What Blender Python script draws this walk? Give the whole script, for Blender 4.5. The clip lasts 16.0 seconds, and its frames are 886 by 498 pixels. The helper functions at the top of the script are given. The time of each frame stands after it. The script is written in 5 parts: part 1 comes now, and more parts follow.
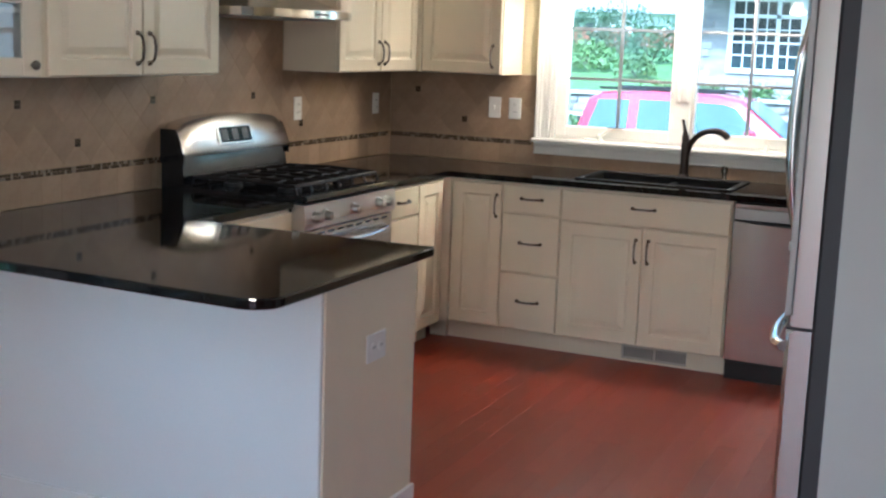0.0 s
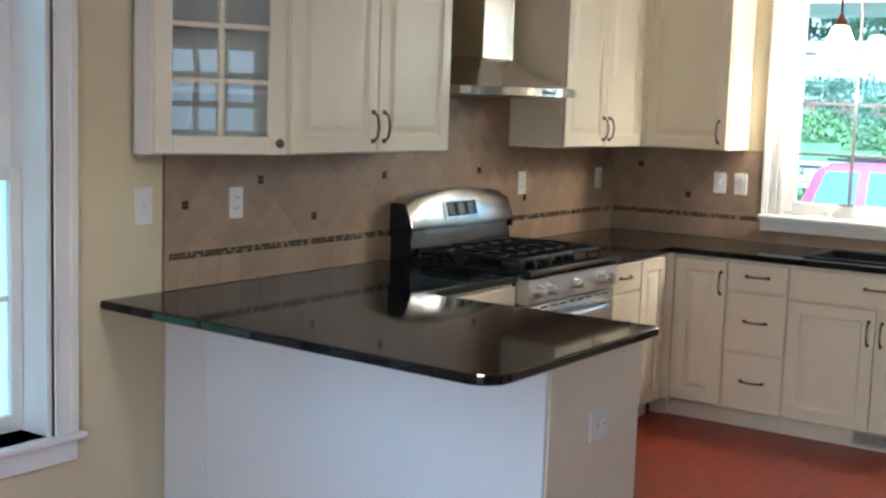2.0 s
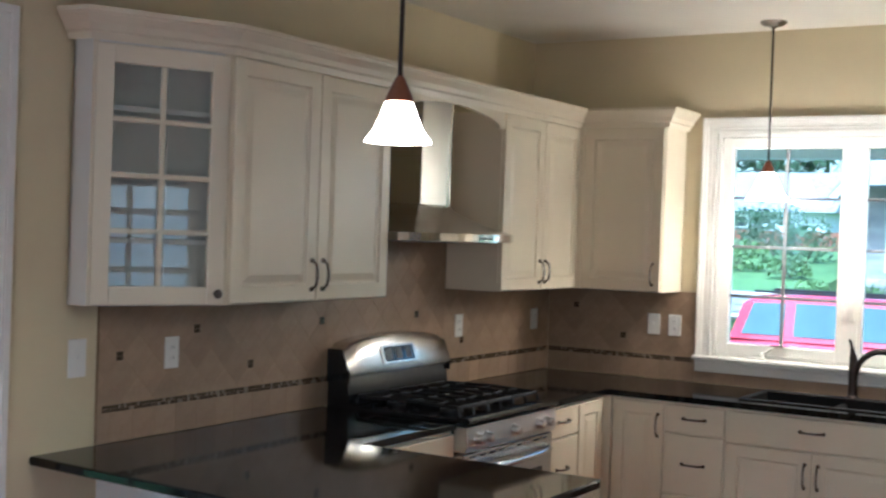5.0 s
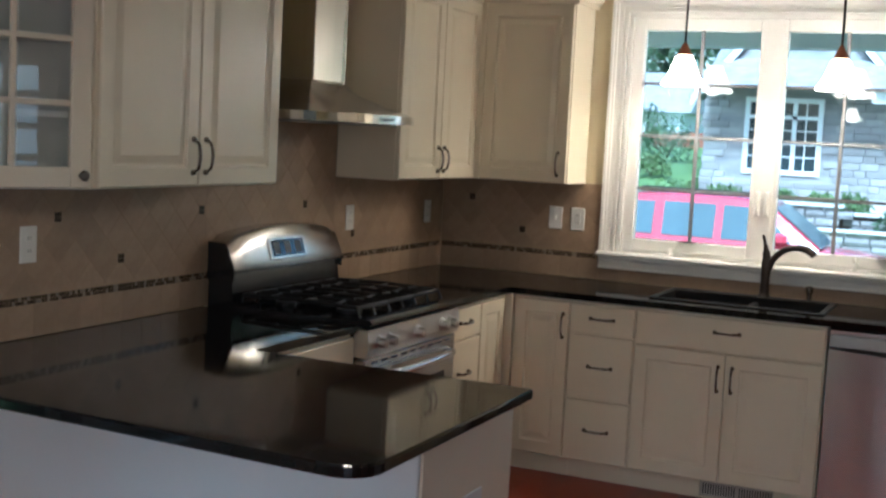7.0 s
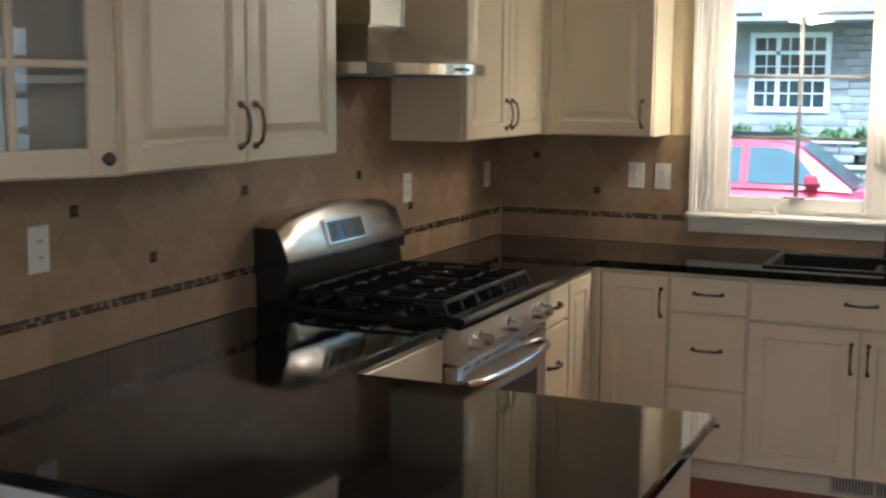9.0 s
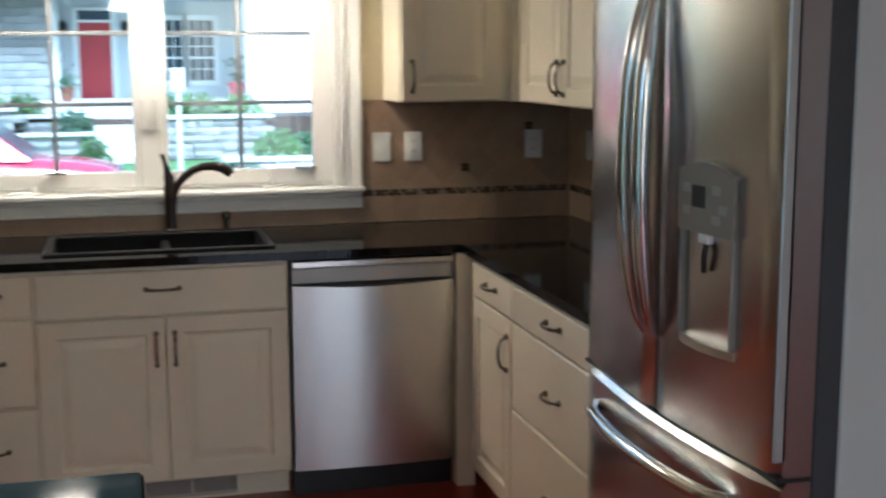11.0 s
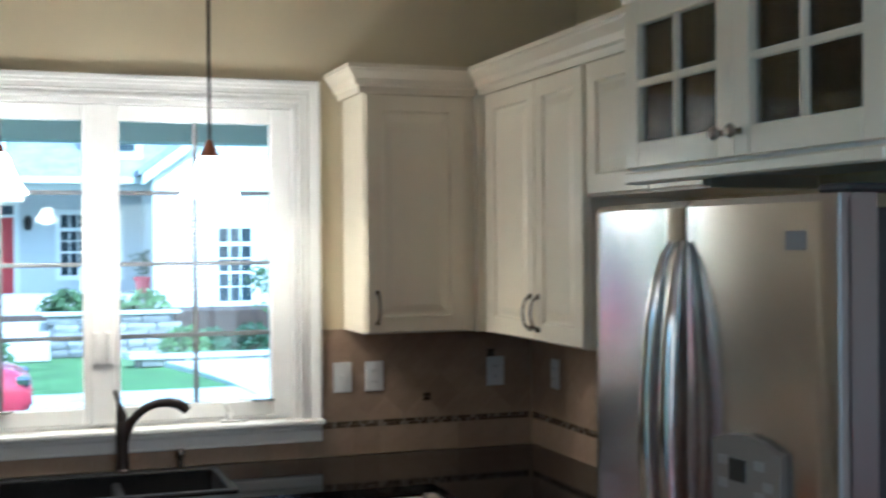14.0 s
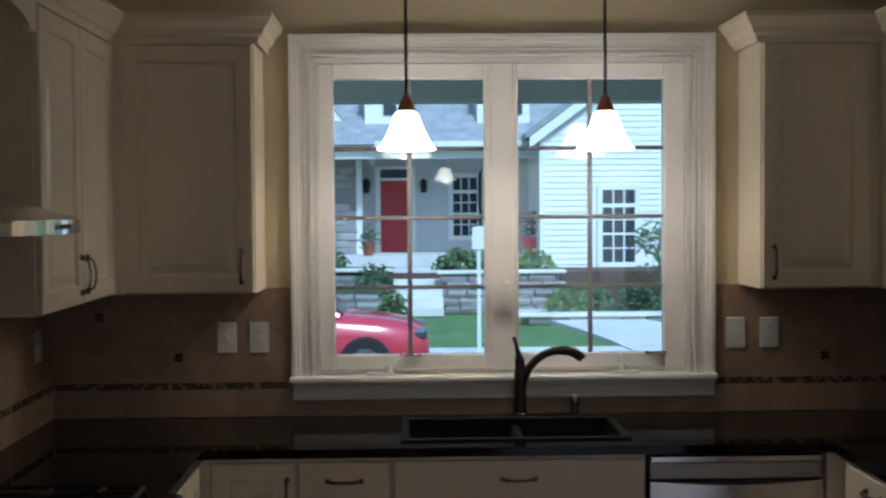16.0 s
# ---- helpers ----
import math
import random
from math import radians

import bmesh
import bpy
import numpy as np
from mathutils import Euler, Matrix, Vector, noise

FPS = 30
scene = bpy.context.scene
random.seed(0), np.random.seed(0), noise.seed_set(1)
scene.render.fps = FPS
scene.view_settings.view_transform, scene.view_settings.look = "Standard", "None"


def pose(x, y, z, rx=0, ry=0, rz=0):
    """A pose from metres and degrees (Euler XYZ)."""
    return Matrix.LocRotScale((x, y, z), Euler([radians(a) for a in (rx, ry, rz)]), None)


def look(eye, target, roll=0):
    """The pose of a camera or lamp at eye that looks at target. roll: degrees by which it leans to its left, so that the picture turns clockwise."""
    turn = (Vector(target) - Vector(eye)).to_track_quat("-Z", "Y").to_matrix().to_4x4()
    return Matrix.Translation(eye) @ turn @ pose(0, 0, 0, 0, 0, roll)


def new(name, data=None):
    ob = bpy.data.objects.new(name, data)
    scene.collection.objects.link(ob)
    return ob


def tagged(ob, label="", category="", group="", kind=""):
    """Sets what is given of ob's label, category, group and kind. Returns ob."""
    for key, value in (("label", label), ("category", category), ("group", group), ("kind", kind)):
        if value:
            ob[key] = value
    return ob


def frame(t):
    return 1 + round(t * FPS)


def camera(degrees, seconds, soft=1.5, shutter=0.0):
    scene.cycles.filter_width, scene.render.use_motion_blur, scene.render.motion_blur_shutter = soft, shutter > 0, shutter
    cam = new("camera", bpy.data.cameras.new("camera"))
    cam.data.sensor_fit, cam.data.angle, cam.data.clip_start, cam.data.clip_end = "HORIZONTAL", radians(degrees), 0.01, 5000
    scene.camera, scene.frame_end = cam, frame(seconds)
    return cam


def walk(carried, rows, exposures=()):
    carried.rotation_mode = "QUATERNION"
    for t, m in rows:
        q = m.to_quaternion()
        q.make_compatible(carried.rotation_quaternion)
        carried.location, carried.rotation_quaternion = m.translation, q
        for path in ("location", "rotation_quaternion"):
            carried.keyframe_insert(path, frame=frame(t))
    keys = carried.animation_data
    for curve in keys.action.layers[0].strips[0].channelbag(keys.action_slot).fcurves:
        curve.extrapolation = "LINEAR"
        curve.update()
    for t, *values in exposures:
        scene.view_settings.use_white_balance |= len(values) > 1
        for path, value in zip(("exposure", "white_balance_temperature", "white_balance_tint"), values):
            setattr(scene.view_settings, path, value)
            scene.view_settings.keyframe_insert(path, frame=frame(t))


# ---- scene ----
cam = camera(39.7, 16.0, soft=2.3, shutter=0.5)
PATH = [
    (0, (3.17, -6.393, 1.556), (2.365, -4.593, 1.22), 2.1),
    (0.5, (3.164, -6.373, 1.555), (2.317, -4.593, 1.218), 1.8),
    (1, (3.154, -6.403, 1.57), (2.208, -4.671, 1.245), 1.9),
    (1.5, (3.147, -6.428, 1.573), (2.095, -4.751, 1.285), 2.0),
    (2, (3.155, -6.443, 1.588), (2.037, -4.802, 1.35), 1.9),
    (2.5, (3.151, -6.46, 1.613), (2.018, -4.822, 1.426), 2.7),
    (3, (3.144, -6.469, 1.639), (1.985, -4.843, 1.525), 2.1),
    (3.2, (3.146, -6.463, 1.646), (1.991, -4.834, 1.548), 2.0),
    (5.3, (3.116, -6.445, 1.67), (2.135, -4.702, 1.649), 1.6),
    (5.5, (3.084, -6.437, 1.667), (2.158, -4.664, 1.636), 1.1),
    (6, (2.989, -6.368, 1.636), (2.144, -4.561, 1.488), 1.6),
    (6.5, (2.867, -6.214, 1.613), (2.004, -4.413, 1.5), 2.6),
    (7, (2.706, -6.057, 1.6), (1.884, -4.243, 1.413), 2.9),
    (7.5, (2.449, -5.925, 1.607), (1.736, -4.069, 1.394), -0.1),
    (8, (2.248, -5.753, 1.597), (1.448, -3.934, 1.375), 0.9),
    (8.2, (2.208, -5.696, 1.591), (1.361, -3.901, 1.346), 0.5),
    (10.3, (1.743, -4.958, 1.601), (1.591, -2.984, 1.319), 1.7),
    (10.5, (1.691, -4.905, 1.578), (1.764, -2.927, 1.295), 2.2),
    (11, (1.533, -4.8, 1.563), (2.033, -2.889, 1.248), -0.2),
    (11.5, (1.416, -4.704, 1.636), (2.066, -2.843, 1.3), 1.1),
    (12, (1.487, -4.614, 1.632), (2.325, -2.837, 1.258), 1.2),
    (12.5, (1.432, -4.621, 1.673), (2.374, -2.865, 1.506), -1.0),
    (13, (1.387, -4.602, 1.702), (2.344, -2.848, 1.634), -0.2),
    (13.5, (1.34, -4.619, 1.731), (2.182, -2.805, 1.725), -0.5),
    (14, (1.336, -4.607, 1.722), (1.999, -2.721, 1.708), -0.4),
    (14.5, (1.294, -4.629, 1.719), (1.786, -2.69, 1.677), -0.4),
    (15, (1.269, -4.638, 1.697), (1.56, -2.66, 1.656), -0.2),
    (15.5, (1.278, -4.642, 1.677), (1.429, -2.648, 1.61), -0.1),
    (16, (1.285, -4.648, 1.686), (1.343, -2.65, 1.616), -0.4),
]
EXPOSURE = [(0.0, 2.1, 5000, 9), (1.0, 2.0, 4950, 8), (1.5, 2.1, 4900, 7), (3.0, 2.5, 4850, 8), (5.5, 1.52, 4900, 9), (7.0, 1.35, 5100, 9), (8.2, 1.4, 5500, 10), (10.5, 1.55, 5000, 8), (11.5, 1.35, 5200, 8), (12.5, 1.75, 5350, 6), (13.4, 1.85, 4800, 6), (14.5, 0.8, 4650, 8), (15.2, 0.3, 5000, 10), (16.0, -0.05, 5150, 12)]
walk(cam, [(t, look(eye, target, roll)) for t, eye, target, roll in PATH], EXPOSURE)
REAR, SIDE, SOUTH, LAMPW, LAMPGLOW = 1.2, 9.0, 7.5, 2.1, 12.0

# ---- light ----
world = bpy.data.worlds.new("sky")
scene.world = world
world.use_nodes = True
wn = world.node_tree.nodes
sky = wn.new("ShaderNodeTexSky")
sky.sky_type, sky.sun_disc = "NISHITA", False
sky.sun_elevation, sky.sun_rotation = radians(48), radians(170)
sky.air_density, sky.dust_density = 1.2, 2.5
world.node_tree.links.new(sky.outputs[0], wn["Background"].inputs[0])
wn["Background"].inputs[1].default_value = 0.15

sun = new("sun", bpy.data.lights.new("sun", "SUN"))
sun.data.energy, sun.data.angle, sun.data.color = 3.2, radians(12), (0.95, 0.98, 1.0)
sun.matrix_world = look((0, 0, 0), (-0.12, 0.66, -0.74))


def window_lamp(at, to, w, h, power, tint):
    """Sky light in a window's opening behind the camera."""
    ob = new("window_daylight", bpy.data.lights.new("window_daylight", "AREA"))
    ob.data.shape, ob.data.size, ob.data.size_y = "RECTANGLE", w, h
    ob.data.energy, ob.data.color = power, tint
    ob.matrix_world = look(at, to)
    return ob


window_lamp((6.24, -4.0, 1.5), (1.0, -3.9, 1.3), 0.7, 0.9, REAR, (0.58, 0.86, 1.0))
window_lamp((-0.3, -4.95, 1.35), (3, -4.9, 1.0), 0.6, 1.6, SIDE, (0.58, 0.86, 1.0))
window_lamp((3.45, -9.29, 1.25), (3.45, 0, 1.25), 2.3, 1.8, SOUTH, (1.0, 0.97, 0.90))


# ---- materials ----
def mat(name, col, rough=0.5, metal=0.0, vary=0.12, scale=6.0, fine=90.0, bump=0.05, rand=0.0, stretch=(1, 1, 1),
        coat=0.0, spec=0.5, col2=None, dist=0.002):
    """Paint, stone or metal with broad and fine variation and a little relief."""
    m = bpy.data.materials.new(name)
    m.use_nodes = True
    nt = m.node_tree
    N, L = nt.nodes, nt.links
    b = N["Principled BSDF"]
    b.inputs["Metallic"].default_value = metal
    b.inputs["Coat Weight"].default_value = coat
    b.inputs["Coat Roughness"].default_value = 0.08
    b.inputs["Specular IOR Level"].default_value = spec
    tc = N.new("ShaderNodeTexCoord")
    mp = N.new("ShaderNodeMapping")
    mp.inputs["Scale"].default_value = stretch
    L.new(tc.outputs["Object"], mp.inputs[0])
    n1 = N.new("ShaderNodeTexNoise")
    n1.inputs["Scale"].default_value, n1.inputs["Detail"].default_value = scale, 5
    n2 = N.new("ShaderNodeTexNoise")
    n2.inputs["Scale"].default_value, n2.inputs["Detail"].default_value = fine, 3
    L.new(mp.outputs[0], n1.inputs["Vector"])
    L.new(mp.outputs[0], n2.inputs["Vector"])
    add = N.new("ShaderNodeMath")
    add.operation = "MULTIPLY_ADD"
    add.inputs[1].default_value = 0.4
    L.new(n2.outputs[0], add.inputs[0])
    L.new(n1.outputs[0], add.inputs[2])
    ramp = N.new("ShaderNodeValToRGB")
    e = ramp.color_ramp.elements
    lo = col2 or [c * (1 - vary) for c in col]
    hi = col if col2 else [min(1, c * (1 + vary)) for c in col]
    e[0].position, e[1].position = 0.45, 0.95
    e[0].color, e[1].color = (*lo, 1), (*hi, 1)
    L.new(add.outputs[0], ramp.inputs[0])
    out = ramp.outputs[0]
    if rand:
        oi = N.new("ShaderNodeObjectInfo")
        hsv = N.new("ShaderNodeHueSaturation")
        mr = N.new("ShaderNodeMapRange")
        mr.inputs["To Min"].default_value, mr.inputs["To Max"].default_value = 1 - rand, 1 + rand
        L.new(oi.outputs["Random"], mr.inputs[0])
        L.new(mr.outputs[0], hsv.inputs["Value"])
        L.new(out, hsv.inputs["Color"])
        out = hsv.outputs[0]
    if metal == 1.0 and min(stretch) < 0.1:
        tg = N.new("ShaderNodeTangent")
        tg.direction_type, tg.axis = "RADIAL", "Z"
        L.new(tg.outputs[0], b.inputs["Tangent"])
        b.inputs["Anisotropic"].default_value, b.inputs["Anisotropic Rotation"].default_value = 0.6, 0.25
    L.new(out, b.inputs["Base Color"])
    rr = N.new("ShaderNodeMapRange")
    rr.inputs["To Min"].default_value, rr.inputs["To Max"].default_value = rough * 0.85, min(1, rough * 1.2)
    L.new(n1.outputs[0], rr.inputs[0])
    L.new(rr.outputs[0], b.inputs["Roughness"])
    if bump:
        bp = N.new("ShaderNodeBump")
        bp.inputs["Strength"].default_value, bp.inputs["Distance"].default_value = bump, dist
        L.new(add.outputs[0], bp.inputs["Height"])
        L.new(bp.outputs[0], b.inputs["Normal"])
    return m


def glow(name, col, strength):
    m = bpy.data.materials.new(name)
    m.use_nodes = True
    b = m.node_tree.nodes["Principled BSDF"]
    b.inputs["Base Color"].default_value = (0.9, 0.88, 0.84, 1)
    b.inputs["Emission Color"].default_value = (*col, 1)
    b.inputs["Emission Strength"].default_value = strength
    b.inputs["Roughness"].default_value = 0.35
    return m


def glass(name, tint=(1, 1, 1), rough=0.0):
    """A thin clear pane: see-through with a Fresnel gloss."""
    m = bpy.data.materials.new(name)
    m.use_nodes = True
    nt = m.node_tree
    N, L = nt.nodes, nt.links
    N.remove(N["Principled BSDF"])
    tr, gl, mx, fr = (N.new("ShaderNodeBsdf" + k) if k in ("Transparent", "Glossy") else N.new("ShaderNode" + k)
                      for k in ("Transparent", "Glossy", "MixShader", "Fresnel"))
    tr.inputs[0].default_value = (*tint, 1)
    gl.inputs["Roughness"].default_value = rough
    fr.inputs["IOR"].default_value = 1.5
    L.new(fr.outputs[0], mx.inputs[0])
    L.new(tr.outputs[0], mx.inputs[1])
    L.new(gl.outputs[0], mx.inputs[2])
    L.new(mx.outputs[0], N["Material Output"].inputs[0])
    return m


CREAM = mat("cream_cabinet_paint", (0.82, 0.738, 0.565), 0.32, vary=0.03, scale=3, fine=120, bump=0.04)
CREAM_IN = mat("cabinet_interior", (0.78, 0.76, 0.70), 0.5, vary=0.03, bump=0.03)
TRIMW = mat("white_trim_paint", (0.84, 0.83, 0.79), 0.35, vary=0.03, scale=3, fine=80, bump=0.03)
YELLOW = mat("pale_yellow_wall_paint", (0.70, 0.61, 0.40), 0.75, vary=0.04, scale=2.5, fine=220, bump=0.12)
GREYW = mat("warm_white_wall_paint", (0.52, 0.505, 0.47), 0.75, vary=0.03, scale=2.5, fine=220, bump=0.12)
CEIL = mat("ceiling_paint", (0.80, 0.76, 0.66), 0.85, vary=0.03, scale=3, fine=150, bump=0.15)
PENW = mat("peninsula_panel_paint", (0.78, 0.77, 0.74), 0.5, vary=0.03, scale=2, fine=150, bump=0.06)
STEEL = mat("brushed_stainless_steel", (0.60, 0.60, 0.585), 0.25, 1.0, vary=0.06, scale=2.0, fine=40, bump=0.04, stretch=(1, 1, 0.03))
STEELH = mat("brushed_steel_across", (0.60, 0.59, 0.57), 0.24, 1.0, vary=0.06, scale=2.0, fine=40, bump=0.06, stretch=(0.04, 0.04, 1))
STEELS = mat("satin_steel", (0.70, 0.68, 0.65), 0.34, 1.0, vary=0.05, scale=3, fine=80, bump=0.03, stretch=(1, 0.2, 1))
EDGE = mat("dull_trim_steel", (0.40, 0.39, 0.37), 0.5, 0.9, vary=0.06, bump=0.03)
HOODS = mat("brown_tinged_brushed_steel", (0.38, 0.345, 0.30), 0.27, 1.0, vary=0.06, scale=2.0, fine=40, bump=0.04, stretch=(1, 1, 0.03))
STEELP = mat("polished_steel", (0.66, 0.65, 0.63), 0.14, 1.0, vary=0.05, bump=0.02)
NICKEL = mat("satin_nickel", (0.23, 0.20, 0.165), 0.26, 1.0, vary=0.1, bump=0.03)
BRONZE = mat("oil_rubbed_bronze", (0.045, 0.035, 0.03), 0.35, 0.8, vary=0.2, bump=0.04)
COPPER = mat("copper_brown_metal", (0.30, 0.12, 0.07), 0.35, 0.9, vary=0.15, bump=0.03)
GRANITE = mat("black_granite", (0.012, 0.011, 0.010), 0.05, vary=0.3, scale=25, fine=380, bump=0.01, col2=(0.003, 0.003, 0.003), spec=0.25)
ENAMEL = mat("black_enamel", (0.012, 0.012, 0.013), 0.09, vary=0.1, bump=0.01)
IRON = mat("cast_iron_grate", (0.018, 0.018, 0.018), 0.5, vary=0.2, fine=300, bump=0.15)
DKGREY = mat("dark_grey_casing", (0.04, 0.04, 0.042), 0.5, vary=0.1, fine=300, bump=0.1)
BLACKP = mat("black_plastic", (0.012, 0.012, 0.012), 0.35, vary=0.1, bump=0.02)
GREYP = mat("grey_plastic", (0.30, 0.29, 0.27), 0.4, vary=0.06, bump=0.02)
DISPG = mat("dispenser_grey_plastic", (0.22, 0.195, 0.165), 0.4, vary=0.06, bump=0.02)
CARGL = mat("tinted_car_glass", (0.10, 0.15, 0.17), 0.08, vary=0.3, scale=0.7, bump=0.0)
WHITEP = mat("white_plastic", (0.82, 0.81, 0.77), 0.35, vary=0.03, bump=0.01)
SINKM = mat("black_composite_sink", (0.010, 0.010, 0.010), 0.6, vary=0.2, fine=500, bump=0.05, spec=0.25)
TILE = mat("beige_travertine_tile", (0.43, 0.307, 0.198), 0.42, vary=0.2, scale=7, fine=45, bump=0.10, rand=0.11, col2=(0.30, 0.20, 0.125))
GROUT = mat("tan_grout", (0.375, 0.262, 0.168), 0.9, vary=0.1, scale=20, fine=300, bump=0.2)
MOSAIC = mat("dark_glass_mosaic", (0.12, 0.09, 0.06), 0.25, vary=0.7, scale=70, fine=140, bump=0.05, col2=(0.022, 0.018, 0.013))
MOSAIC2 = mat("pale_stone_mosaic", (0.30, 0.24, 0.17), 0.35, vary=0.4, scale=60, fine=150, bump=0.05, col2=(0.14, 0.11, 0.08))
OAK = mat("red_cherry_planks", (0.26, 0.030, 0.011), 0.30, vary=0.2, scale=1.6, fine=9, bump=0.015, rand=0.14,
          stretch=(0.5, 8, 1), col2=(0.215, 0.023, 0.008), spec=0.4)
OAKP = mat("red_cherry_plank_wood", (0.26, 0.030, 0.011), 0.30, vary=0.2, scale=1.6, fine=9, bump=0.015, rand=0.14,
           stretch=(8, 0.5, 1), col2=(0.215, 0.023, 0.008), spec=0.4)
SHADE = glow("lit_opal_glass", (1.0, 0.80, 0.56), LAMPGLOW)
PANE = glass("window_glass", (0.87, 0.975, 1.0))
CABGLASS = glass("cabinet_glass", (0.96, 0.97, 0.96))
GRASS = mat("lawn_grass", (0.12, 0.205, 0.065), 0.9, vary=0.3, scale=1.2, fine=25, bump=0.4, dist=0.02)
MULCH = mat("brown_mulch", (0.09, 0.055, 0.04), 0.95, vary=0.4, scale=6, fine=40, bump=0.5, dist=0.02)
CONC = mat("pale_concrete", (0.66, 0.64, 0.60), 0.85, vary=0.12, scale=1.5, fine=30, bump=0.15)
ASPH = mat("asphalt", (0.05, 0.05, 0.052), 0.9, vary=0.25, scale=1, fine=60, bump=0.3)
STONEW = mat("retaining_wall_block", (0.27, 0.25, 0.24), 0.9, vary=0.3, scale=4, fine=25, bump=0.6, rand=0.25, dist=0.02)
LEDGE = mat("stacked_ledge_stone", (0.46, 0.43, 0.40), 0.9, vary=0.45, scale=1.2, fine=9, bump=0.8, rand=0.25, stretch=(1, 1, 4), dist=0.03,
            col2=(0.24, 0.235, 0.24))
SIDING = mat("white_vinyl_siding", (0.80, 0.80, 0.78), 0.55, vary=0.04, scale=1, fine=20, bump=0.05)
SIDEGREY = mat("grey_blue_siding", (0.60, 0.62, 0.63), 0.6, vary=0.05, scale=1, fine=20, bump=0.05)
SHINGLE = mat("grey_shingle_roof", (0.33, 0.33, 0.34), 0.9, vary=0.25, scale=3, fine=20, bump=0.4, dist=0.02)
REDDOOR = mat("red_door_paint", (0.40, 0.028, 0.035), 0.4, vary=0.06, bump=0.02)
DARKGL = mat("dark_window_glass", (0.03, 0.045, 0.055), 0.06, vary=0.3, scale=0.7, bump=0.0)
CARRED = mat("red_car_paint", (0.58, 0.055, 0.085), 0.25, vary=0.05, scale=2, bump=0.0, coat=0.8)
RUBBER = mat("tyre_rubber", (0.02, 0.02, 0.02), 0.8, vary=0.2, bump=0.1)
LEAF = mat("shrub_leaves", (0.10, 0.165, 0.05), 0.6, vary=0.4, scale=3, fine=20, bump=0.2, rand=0.25)
LEAF2 = mat("dark_leaves", (0.055, 0.10, 0.045), 0.6, vary=0.4, scale=2, fine=20, bump=0.2, rand=0.25)
BARK = mat("bark", (0.12, 0.09, 0.065), 0.9, vary=0.3, fine=40, bump=0.5, dist=0.01)
CLAY = mat("terracotta_pot", (0.28, 0.10, 0.06), 0.8, vary=0.15, bump=0.1)


# ---- mesh tools ----
def mesh(name, verts, faces, material, smooth=False):
    me = bpy.data.meshes.new(name)
    me.from_pydata([tuple(v) for v in verts], [], faces)
    me.materials.append(material)
    if smooth:
        for p in me.polygons:
            p.use_smooth = True
    me.update()
    return me


